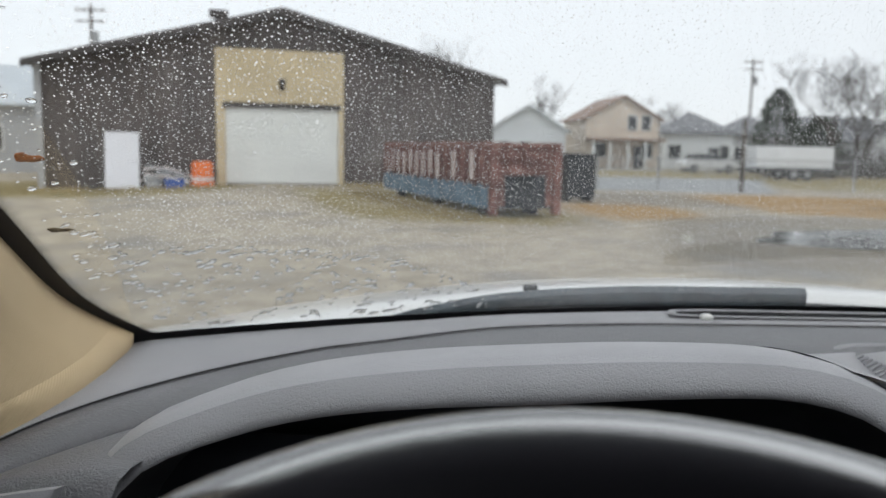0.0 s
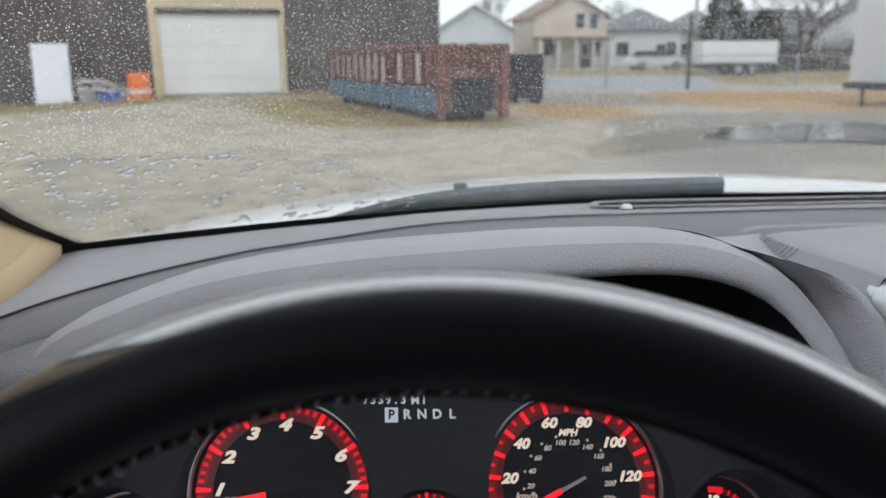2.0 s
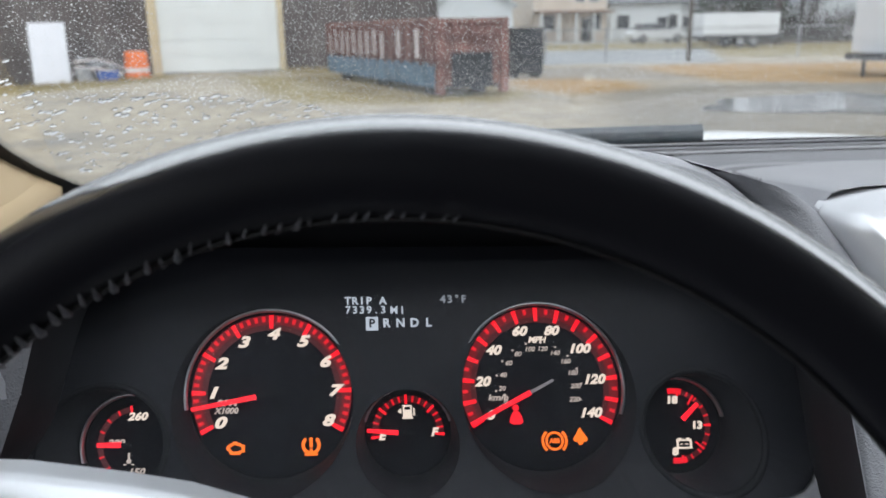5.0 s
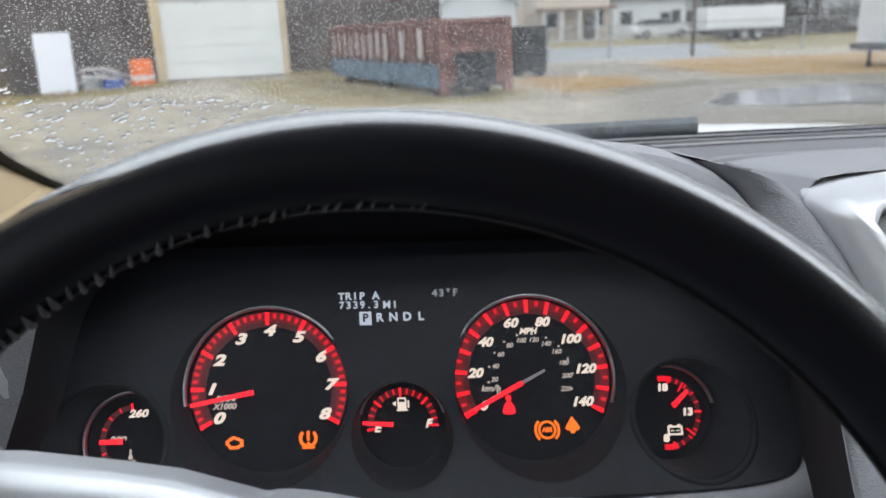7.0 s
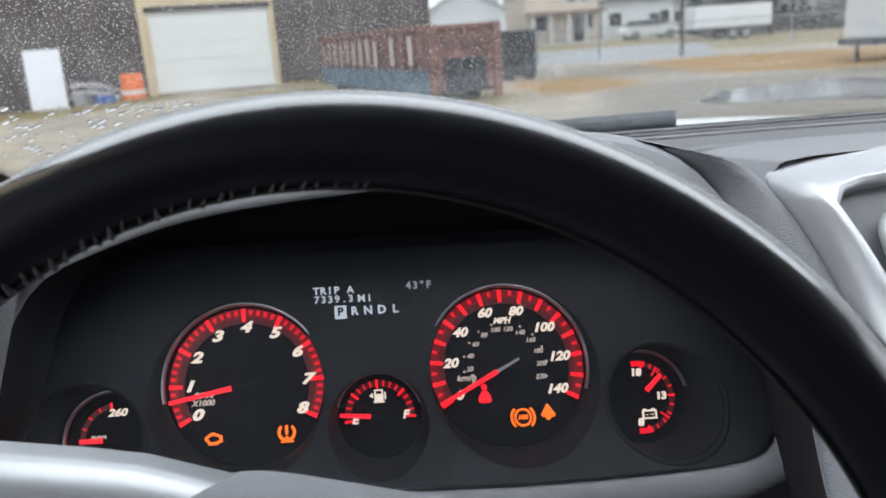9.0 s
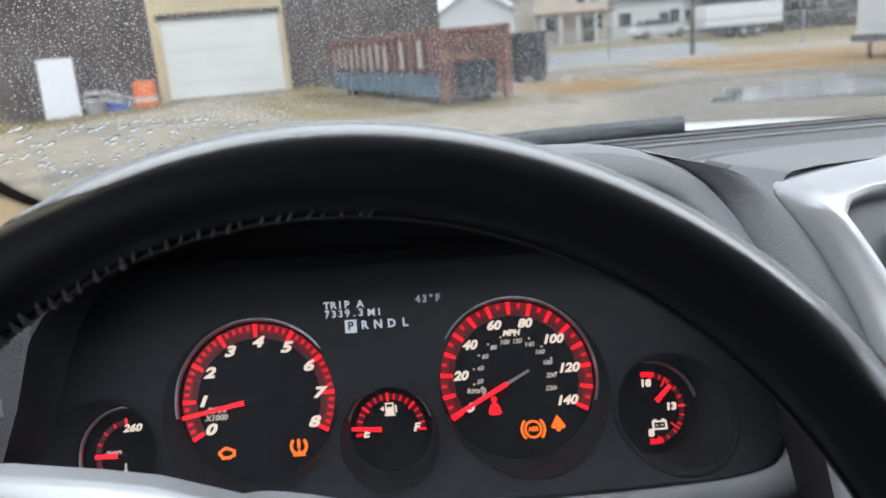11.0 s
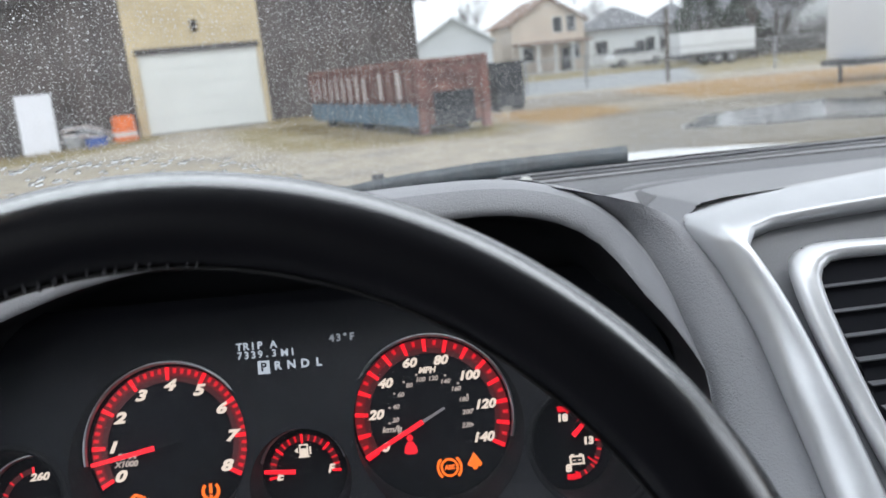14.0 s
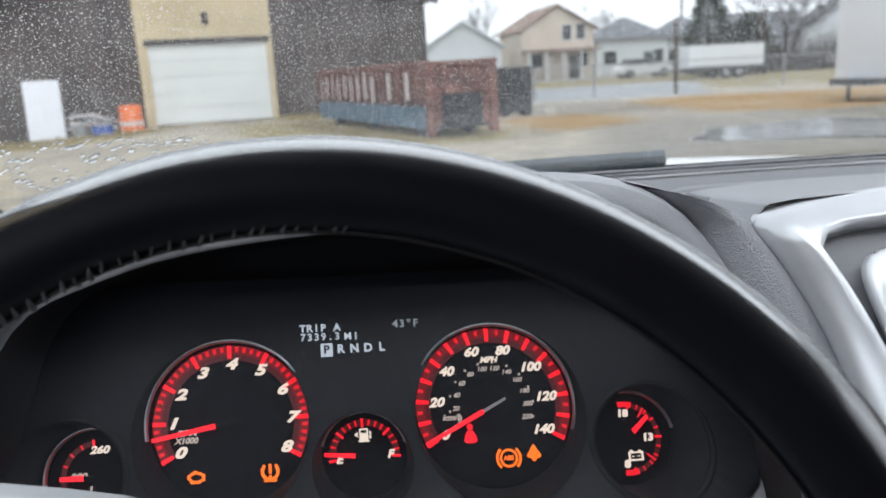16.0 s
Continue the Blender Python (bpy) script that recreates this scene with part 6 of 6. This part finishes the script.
def build_cluster():
    cl = thing("instrument_cluster", Matrix.Translation(CLUSTER.translation), "black instrument cluster with red-lit gauges, switched on", "instrument cluster")
    dial_part("back_plate", boxed((-0.195, -0.1, -0.004), (0.215, 0.04, -0.0006)), M_FACE, cl)
    # openings in the sloping front plate: centre and half axes
    TACH, SPEED, FUEL, TEMP, VOLT = (-0.0772, -0.0145, 0.048, 0.0508), (0.0777, -0.0134, 0.048, 0.0508), (-0.0006, -0.0375, 0.0275, 0.028), (-0.1592, -0.0375, 0.032, 0.031), (0.1598, -0.0345, 0.032, 0.031)
    rim_line = [(0.19, 0.072), (0.213, 0.03), (0.2225, -0.01), (0.2215, -0.035), (0.215, -0.054), (0.2065, -0.064), (0.188, -0.0685), (0.15, -0.0705), (0.08, -0.0715), (0.0, -0.0695), (-0.08, -0.0675), (-0.15, -0.067), (-0.19, -0.0645), (-0.202, -0.058), (-0.206, -0.045), (-0.204, -0.02), (-0.192, 0.02), (-0.165, 0.072)]
    outline = fine_curve(rim_line, 90)
    bm = bmesh.new()
    for loop in [outline] + [oval(*o) for o in (TACH, SPEED, FUEL, TEMP, VOLT)]:
        vs = [bm.verts.new((x, y, plate_z(y))) for x, y in loop]
        for a, b in zip(vs, vs[1:] + vs[:1]):
            bm.edges.new((a, b))
    bmesh.ops.triangle_fill(bm, use_beauty=True, edges=bm.edges)
    dial_part("face_plate", bm, M_PLATE, cl, "satin dark front plate with round openings")

    def gauge(name, cx, cy, r, a0, a1, majors, minors, label, opening, ring_r, ring_a=(0, 2 * math.pi), ring_z=0.007, mw=0.0022, red_w=0.0075, band=True):
        g = dial_part(name, disc(cx, cy, 0.0005, ring_r * 1.01, 0.0), M_FACE, cl, label)
        n = 72
        inner = [(cx + ring_r * math.cos(2 * math.pi * k / n), cy + ring_r * math.sin(2 * math.pi * k / n)) for k in range(n)]
        outer = oval(*opening, n)
        rows = [[(x, y, 0.0) for x, y in inner], [(x, y, 0.004) for x, y in inner]]
        for q in (0.35, 0.7, 0.94, 1.0):
            rows.append([(x + (u - x) * q, y + (v - y) * q, 0.004 + (plate_z(v) - 0.004) * q ** 0.8 + 0.0006 * (q > 0.9)) for (x, y), (u, v) in zip(inner, outer)])
        rows.append([(u, v, plate_z(v) - 0.0006) for u, v in outer])
        dial_part("funnel", sheet(rows, True), M_FUNNEL, g, smooth=True)
        # ring built only along its bright arc, so the shape holds the highlight
        arc = [ring_a[0] + (ring_a[1] - ring_a[0]) * k / n for k in range(n + 1)]
        dial_part("bezel_ring", sheet([[(cx + rr * math.cos(a), cy + rr * math.sin(a), zz) for a in arc] for rr, zz in ((ring_r - 0.0006, ring_z - 0.003), (ring_r - 0.0004, ring_z), (ring_r + 0.0005, ring_z + 0.0005), (ring_r + 0.0011, ring_z - 0.0008))]), M_RING, g, "thin metal ring, cut to the arc that catches light", smooth=True)
        for q0, q1, mt in ((-0.12, 0.3, M_RED_FAINT), (0.3, 1.0, M_RED_DIM)) if band else ((0.2, 0.9, M_RED_FAINT),):
            dial_part("glow_band", disc(cx, cy, r - red_w * (1 - q0), r - red_w * (1 - q1), 0.0004 + 0.0002 * (q0 > 0), a0 + 0.02, a1 - 0.02), mt, g, "dim red-lit scale band")
        for k in range(majors + 1):
            bm = bmesh.new()
            tick(bm, cx, cy, r - red_w, r, mw, a0 + (a1 - a0) * k / majors, 0.001)
            dial_part("major_mark", bm, M_RED, g)
        for k in range(majors * minors + 1):
            if k % minors:
                bm = bmesh.new()
                tick(bm, cx, cy, r - red_w * (0.5 if band else 0.75), r - red_w * 0.1, mw * 0.8, a0 + (a1 - a0) * k / (majors * minors), 0.001)
                dial_part("minor_mark", bm, M_RED_SOFT, g)
        return g

    def needle(g, cx, cy, ang, r_in, r_out, w, tail=0.0, tail_mat=None):
        def bar(r0, r1, w0, w1):
            bm = bmesh.new()
            d, s = Vector((math.cos(ang), math.sin(ang), 0)), Vector((-math.sin(ang), math.cos(ang), 0))
            c = Vector((cx, cy, 0.003))
            pts = [c + d * r0 - s * w0, c + d * r0 + s * w0, c + d * r1 + s * w1, c + d * r1 - s * w1]
            top = [bm.verts.new(p + Vector((0, 0, 0.0012))) for p in pts]
            low = [bm.verts.new(p) for p in pts]
            bm.faces.new(top)
            for i in range(4):
                bm.faces.new((top[i], low[i], low[(i + 1) % 4], top[(i + 1) % 4]))
            return bm

        nd = dial_part("needle", bar(r_in, r_out, w, w * 0.75), M_NEEDLE, g, "lit red needle")
        if tail:
            dial_part("needle_tail", bar(-tail, r_in - 0.0002, w * 0.5, w * 0.65), tail_mat or M_TAIL, nd, "grey needle tail")

    S, E_ = radians(208), radians(-27.5)
    tx, ty, tr = -0.0742, -0.0106, 0.0434
    tach = gauge("tachometer", tx, ty, tr, S, E_, 8, 5, "round tachometer reading near idle", TACH, 0.0453, ring_a=(radians(-5), radians(190)), mw=0.0026)
    for k in range(9):
        a = S + (E_ - S) * k / 8
        word("numeral", str(k), 0.0082, tx + 0.0006 + 0.033 * math.cos(a), ty + 0.0325 * math.sin(a), tach, M_NUM, shear=0.3, weight=0.00042, spread=1.4)
    word("legend", "RPM", 0.0046, tx - 0.0245, ty - 0.0046, tach, M_NUM_DIM, weight=0.0002, spread=1.25)
    word("legend", "X1000", 0.0044, tx - 0.0248, ty - 0.0088, tach, M_NUM_DIM, weight=0.0002, spread=1.05)
    needle(tach, tx, ty, radians(190.2), 0.0084, 0.0436, 0.0014, 0.0073, M_FUNNEL)
    sx, sy, sr = 0.0747, -0.0093, 0.0446
    spd = gauge("speedometer", sx, sy, sr, S, E_, 14, 2, "round speedometer standing at zero", SPEED, 0.0462, ring_a=(radians(-20), radians(175)), mw=0.0026)
    for k in range(8):
        a = S + (E_ - S) * k / 7
        word("numeral", str(k * 20), 0.0071, sx - 0.001 + 0.0318 * math.cos(a), sy + 0.0325 * math.sin(a), spd, M_NUM, shear=0.3, weight=0.00034, spread=1.15)
    for k in range(12):
        a = radians(202 - 20.2 * k)
        word("small_numeral", str(k * 20), 0.0037, sx - 0.0008 + 0.0209 * math.cos(a), sy + 0.0214 * math.sin(a), spd, M_NUM_DIM, weight=0.00012, spread=1.05)
        dial_part("small_mark", disc(sx - 0.0008 + 0.0243 * math.cos(a + 0.05), sy + 0.0248 * math.sin(a + 0.05), 0.00005, 0.0007, 0.001, n=8), M_NUM_DIM, spd)
    word("legend", "MPH", 0.0047, sx - 0.0004, sy + 0.0262, spd, M_NUM, shear=0.3, weight=0.00022, spread=1.05)
    word("legend", "km/h", 0.0046, sx - 0.0242, sy - 0.0056, spd, M_NUM_DIM, weight=0.00015, spread=1.2)
    needle(spd, sx, sy, radians(206.4), 0.0067, 0.0448, 0.0014, 0.0081)
    fuel = gauge("fuel_gauge", -0.0004, -0.0326, 0.0203, radians(188), radians(-4), 4, 4, "fuel gauge near empty", FUEL, 0.0238, ring_a=(radians(14), radians(165)), mw=0.0015, red_w=0.0052, band=False)
    word("numeral", "E", 0.0062, -0.0148, -0.0345, fuel, M_NUM, weight=0.0003, spread=1.1)
    word("numeral", "F", 0.0062, 0.0139, -0.033, fuel, M_NUM, weight=0.0003, spread=1.1)
    bm = boxed((-0.0028, -0.0247, 0.0008), (0.0022, -0.018, 0.0014))
    box(bm, (-0.0034, -0.0255, 0.0008), (0.0028, -0.0246, 0.0014))
    box(bm, (0.0028, -0.0238, 0.0008), (0.0038, -0.0195, 0.0014))
    arrow = [bm.verts.new(p) for p in ((-0.0036, -0.0197, 0.0011), (-0.0058, -0.0213, 0.0011), (-0.0036, -0.0229, 0.0011))]
    bm.faces.new(arrow)
    dial_part("pump_symbol", bm, M_NUM, fuel)
    dial_part("pump_window", boxed((-0.0019, -0.0205, 0.0014), (0.0013, -0.0189, 0.0017)), M_FACE, fuel)
    needle(fuel, -0.0004, -0.0332, radians(175), 0.0052, 0.0224, 0.0013, 0.0038, M_FUNNEL)
    temp = gauge("temperature_gauge", -0.1468, -0.036, 0.0205, radians(262), radians(98), 2, 4, "coolant temperature gauge, cold", TEMP, 0.0262, ring_a=(radians(85), radians(200)), mw=0.0014, red_w=0.0042, band=False)
    word("numeral", "260", 0.0056, -0.1462, -0.0215, temp, M_NUM, weight=0.00025, spread=1.2)
    word("numeral", "200", 0.0048, -0.1572, -0.0352, temp, M_NUM_DIM, weight=0.0002, spread=1.2)
    word("numeral", "150", 0.0048, -0.1462, -0.0505, temp, M_NUM_DIM, weight=0.0002, spread=1.2)
    bm = disc(-0.1502, -0.0448, 0.0001, 0.0013, 0.001, n=14)
    box(bm, (-0.1507, -0.0442, 0.0008), (-0.1497, -0.0405, 0.0013))
    for k in (-1, 1):
        box(bm, (-0.1502 + k * 0.002 - 0.0008, -0.0468, 0.0008), (-0.1502 + k * 0.002 + 0.0008, -0.0462, 0.0013))
    dial_part("thermometer_symbol", bm, M_NUM_DIM, temp)
    needle(temp, -0.1468, -0.036, radians(180), 0.0068, 0.0192, 0.0015, -0.0015, M_FUNNEL)
    vx, vy = 0.1499, -0.0321
    volt = gauge("voltmeter", vx, vy, 0.0208, radians(80), radians(-80), 2, 5, "voltmeter reading thirteen volts", VOLT, 0.0262, ring_a=(radians(10), radians(96)), mw=0.0014, red_w=0.0042, band=False)
    for a0, a1 in ((74, 98), (-98, -74)):
        dial_part("end_mark", disc(vx, vy, 0.0176, 0.0208, 0.0011, radians(a0), radians(a1), 12), M_RED_SOFT, volt, "red end block of the scale")
    for a in (54, -40):
        bm = bmesh.new()
        tick(bm, vx, vy, 0.0142, 0.0204, 0.0013, radians(a), 0.0012)
        dial_part("long_mark", bm, M_RED_SOFT, volt)
    word("numeral", "18", 0.0056, 0.1493, -0.0181, volt, M_NUM, shear=0.1, weight=0.00035, spread=1.15)
    word("numeral", "13", 0.0056, 0.1624, -0.0323, volt, M_NUM, shear=0.1, weight=0.00035, spread=1.15)
    word("numeral", "8", 0.0056, 0.1486, -0.0465, volt, M_NUM, shear=0.1, weight=0.00035, spread=1.2)
    bm = bmesh.new()
    for lo, hi in (((0.15, -0.0449), (0.1586, -0.0439)), ((0.15, -0.0407), (0.1586, -0.0397)), ((0.15, -0.0439), (0.1511, -0.0407)), ((0.1575, -0.0439), (0.1586, -0.0407)), ((0.1511, -0.0397), (0.1528, -0.0389)), ((0.1558, -0.0397), (0.1575, -0.0389)), ((0.1519, -0.0426), (0.1535, -0.0421)), ((0.1551, -0.0426), (0.1567, -0.0421))):
        box(bm, (*lo, 0.0008), (*hi, 0.0014))
    dial_part("battery_symbol", bm, M_NUM, volt)
    needle(volt, vx, vy, radians(42), 0.0052, 0.0178, 0.0014)
    # lips round the two outer openings
    for (ox, oy, rx, ry), own in ((VOLT, volt), (TEMP, temp)):
        rows = [[(x, y, plate_z(y) + h) for x, y in oval(ox, oy, rx + g_, ry + g_)] for g_, h in ((0.0002, 0.0002), (0.001, 0.0012), (0.0024, 0.0014), (0.0036, 0.0002))]
        dial_part("opening_lip", sheet(rows, True), M_FUNNEL, own, "rounded lip of the opening", smooth=True)
    # message display
    disp = dial_part("message_display", boxed((-0.042, 0.02, 0.0), (0.042, 0.053, 0.0003), Matrix.Translation((0, 0, plate_z(0.0365) - 0.0002)) @ Matrix.Rotation(math.atan(-0.2), 4, "X") @ Matrix.Translation((0, 0, 0))), M_FACE, cl, "small dot-matrix message display")

    def display(text, x, y, pitch, size, material, weight=0.0002):
        for k, ch in enumerate(text):
            if ch != " ":
                word("display_letter", ch, size, x + pitch * k, y, disp, material, shear=0, z=0.0072, weight=weight)

    display("TRIP A", -0.0313, 0.0394, 0.0039, 0.0058, M_LCD, 0.0002)
    display("7339.3", -0.0313, 0.0343, 0.0039, 0.0058, M_LCD, 0.00015)
    display("MI", -0.0058, 0.034, 0.0046, 0.0058, M_LCD, 0.00015)
    display("43°F", 0.0218, 0.0398, 0.0039, 0.006, M_LCD_DIM)
    plate = dial_part("selected_box", boxed((-0.0216, 0.023, 0.0066), (-0.0148, 0.0306, 0.0069)), M_LCD, disp)
    word("display_letter", "P", 0.0066, -0.0182, 0.0268, plate, M_FACE, shear=0, z=0.0074, weight=0.0002)
    for k, ch in enumerate("RNDL"):
        word("display_letter", ch, 0.0066, -0.0102 + 0.0078 * k, 0.0269, disp, M_LCD, shear=0, z=0.0072, weight=0.00025)
    # warning lamps
    def block(outline_, z=0.001):
        bm = bmesh.new()
        bm.faces.new([bm.verts.new((x, y, z)) for x, y in outline_])
        return bm

    ex, ey = -0.0938, -0.0393
    shape = [(-0.0049, -0.0012), (-0.0038, -0.0012), (-0.003, -0.0034), (0.0022, -0.0034), (0.0032, -0.0022), (0.0049, -0.0022), (0.0049, 0.0018), (0.0034, 0.0018), (0.0026, 0.0028), (0.0008, 0.0028), (0.0008, 0.0036), (-0.0016, 0.0036), (-0.0016, 0.0028), (-0.003, 0.0026), (-0.0038, 0.0014), (-0.0049, 0.0014)]
    eng = dial_part("engine_warning_lamp", sheet([[(ex + x * k, ey + y * (k if k == 1 else 0.5), 0.001) for x, y in shape] for k in (1, 0.62)], True), M_AMBER, tach, "lit amber engine symbol")
    qx, qy = -0.0533, -0.0388
    bm = disc(qx, qy + 0.0004, 0.0034, 0.0052, 0.001, radians(-230), radians(50), 30)
    box(bm, (qx - 0.0008, qy - 0.0008, 0.0008), (qx + 0.0008, qy + 0.0044, 0.0013))
    box(bm, (qx - 0.0008, qy - 0.003, 0.0008), (qx + 0.0008, qy - 0.0016, 0.0013))
    box(bm, (qx - 0.0036, qy - 0.0052, 0.0008), (qx + 0.0036, qy - 0.0042, 0.0013))
    dial_part("tyre_warning_lamp", bm, M_AMBER, tach, "lit amber tyre symbol")
    ax, ay = 0.0809, -0.0391
    bm = disc(ax, ay, 0.0039, 0.0052, 0.001, n=36)
    for a in (-1, 1):
        base = 0 if a > 0 else math.pi
        sheet([[(ax + r * math.cos(base + t), ay + r * math.sin(base + t), 0.001) for t in np.linspace(-0.85, 0.85, 12)] for r in (0.0059, 0.0074)], bm=bm)
    dial_part("brake_warning_lamp", bm, M_AMBER, spd, "lit amber ring symbol")
    word("lamp_letters", "ABS", 0.0034, ax, ay, spd, M_AMBER, shear=0, weight=0.0002)
    dial_part("stability_warning_lamp", block([(0.0912, -0.0385), (0.0926, -0.0398), (0.0938, -0.0396), (0.0944, -0.0415), (0.0962, -0.0415), (0.0975, -0.0396), (0.0986, -0.0402), (0.0998, -0.0384), (0.0957, -0.0322), (0.0953, -0.0322)]), M_AMBER, spd, "lit amber triangle symbol")
    bm = disc(0.0602, -0.0206, 0.0002, 0.0018, 0.001, n=16)
    sheet([[(0.0588, -0.0226, 0.001), (0.0616, -0.0226, 0.001)], [(0.057, -0.0255, 0.001), (0.0634, -0.0255, 0.001)], [(0.0563, -0.0285, 0.001), (0.0641, -0.0285, 0.001)], [(0.0582, -0.0297, 0.001), (0.0622, -0.0297, 0.001)]], bm=bm)
    dial_part("belt_warning_lamp", bm, M_RED, spd, "lit red belt symbol")
    # clear cover over the gauges; its thin pale layer imitates reflected haze
    rows = []
    for y, z in ((-0.0725, 0.052), (-0.062, 0.0445), (-0.05, 0.0375), (-0.035, 0.0315), (-0.015, 0.0265), (0.02, 0.0215), (0.06, 0.016)):
        wide = 0.212 if y > -0.06 else 0.195
        rows.append([(x * (1 if y < 0.03 else 0.9), y, z + 0.004 * (1 - (x / 0.21) ** 2)) for x in np.linspace(-0.95 * wide, wide, 25)])
    dial_part("lens_cover", sheet(rows), M_LENS, cl, "clear plastic cover with haze put into its colour", smooth=True)
    # grey surround: a dark seam, then a rounded frame that comes towards the driver
    def away(x, y, d):
        """Outwards from the plate's edge: sideways at the flanks, down along the foot."""
        side = max(0.0, min(1.0, (abs(x) - 0.17) / 0.045))
        return x + math.copysign(d * side, x), y - d * (1 - 0.75 * side)

    low = [p for p in outline if p[1] < 0.0]
    rows = []
    for d, h in ((0.0, -0.006), (0.0018, -0.005), (0.0022, 0.0015), (0.0034, 0.003), (0.012, 0.0055), (0.0215, 0.0075), (0.024, 0.004), (0.05, 0.0)):
        rows.append([(*away(x, y, d), plate_z(y) + h) for x, y in low])
    dial_part("lower_surround", sheet(rows), M_LOWER, cl, "grey lower surround", smooth=True)


build_cluster()


# ---- steering wheel ----
YAW, TH = -0.097, 0.25
WH_A = Vector((math.cos(YAW), math.sin(YAW), 0))
WH_N = Vector((math.sin(YAW) * math.cos(TH), -math.cos(YAW) * math.cos(TH), math.sin(TH)))
WHEEL = Matrix.Translation((0.1175, -0.2648, 1.1538)) @ Matrix((WH_A, WH_N.cross(WH_A), WH_N)).transposed().to_4x4()


def build_wheel():
    w = thing("steering_wheel", WHEEL, "black leather steering wheel with silver spokes", "steering wheel")
    W = WHEEL
    RM, rt = 0.1685, 0.0128
    n, m_ = 160, 24

    def rim_point(a, v, grow=0.0):
        thick = rt * (1 + 0.06 * math.exp(-((math.sin(a) - 0.6) / 0.2) ** 2)) + grow
        rr = RM + thick * math.cos(v)
        return Vector((rr * math.cos(a), rr * math.sin(a), thick * 1.08 * math.sin(v)))

    rows = [[rim_point(2 * math.pi * k / n, 2 * math.pi * j / m_) for j in range(m_)] for k in range(n + 1)]
    rim = part("rim", sheet(rows, True), M_LEATHER, w, "black grained leather rim", m=W, smooth=True)
    # seam welt on the inner side and cross stitches over it
    rows = []
    for k in range(n + 1):
        a = 2 * math.pi * k / n
        rows.append([rim_point(a, math.pi * 0.93 + 0.05 * math.cos(q), 0.0006 + 0.0007 * math.sin(q)) for q in (0, 1.05, 2.1, 3.14, 4.19, 5.24)])
    part("seam", sheet(rows, True), M_RUBBER, rim, m=W, smooth=True)
    rng = random.Random(6)
    for k in range(62):
        a = radians(84) + radians(100) * k / 62 + rng.uniform(-0.006, 0.006)
        big = min(0.75, 0.3 + k / 45) * rng.uniform(0.7, 1.2)
        lean, v0 = rng.uniform(0.012, 0.03), rng.uniform(0.83, 0.87)
        bm = bmesh.new()
        pts = [rim_point(a + lean * (t - 0.5), math.pi * (v0 + 0.17 * t), big * (0.0003 + 0.0011 * math.sin(math.pi * t))) for t in (0, 0.25, 0.5, 0.75, 1)]
        tube(pts, [0.0004 * big, 0.001 * big, 0.0014 * big, 0.001 * big, 0.0004 * big], 6, bm)
        part("stitch", bm, M_THREAD, rim, m=W, smooth=True)
    # hub and spokes, set below the rim; the wheel stands turned a little to the right
    T = W @ Matrix.Rotation(radians(-12), 4, "Z")

    def hub_ring(k, z):
        out = []
        for q in range(56):
            c, d = math.cos(2 * math.pi * q / 56), math.sin(2 * math.pi * q / 56)
            x, y = math.copysign(abs(c) ** 0.35, c), math.copysign(abs(d) ** 0.35, d)
            out.append((0.068 * k * x, 0.062 * k * y if y > 0 else 0.085 * k * y, z))
        return out

    part("hub_pad", sheet([hub_ring(k, z) for k, z in ((0.02, 0.006), (0.5, 0.004), (0.8, 0.0), (0.92, -0.004), (0.98, -0.01), (1.0, -0.018), (0.98, -0.045))], True), M_CHEEK, w, "grained grey hub pad", m=T, smooth=True)
    part("column_shroud", tube([(0, -0.05, -0.04), (0, -0.06, -0.2)], [0.045, 0.04], 24), M_BLACK, w, m=T)
    for s in (-1, 1):
        sp = [(0.163, 0.0, 0.049), (0.15, 0.004, 0.054), (0.13, 0.008, 0.0575), (0.1, 0.008, 0.06), (0.08, 0.006, 0.061), (0.04, 0.0, 0.058)]
        rows = []
        for x, lo, hi in sp:
            z = -0.02 - 0.004 * (1 - x / 0.163)
            rows.append([(s * x, lo, z - 0.012), (s * x, lo + 0.004, z - 0.001), (s * x, lo * 0.6 + hi * 0.4, z + 0.006), (s * x, hi - 0.014, z + 0.004), (s * x, hi - 0.003, z - 0.006), (s * x, hi, z - 0.018)])
        part("spoke", sheet(rows, True, cap=True), M_SILVER, w, "satin silver spoke", m=T, smooth=True)
    rows = []
    for y, x in ((-0.158, 0.03), (-0.1, 0.026), (-0.05, 0.024)):
        rows.append([(-x, y, -0.03), (-x + 0.004, y, -0.02), (x - 0.004, y, -0.02), (x, y, -0.03)])
    part("lower_spoke", sheet(rows, True, cap=True), M_SILVER, w, m=T, smooth=True)


build_wheel()
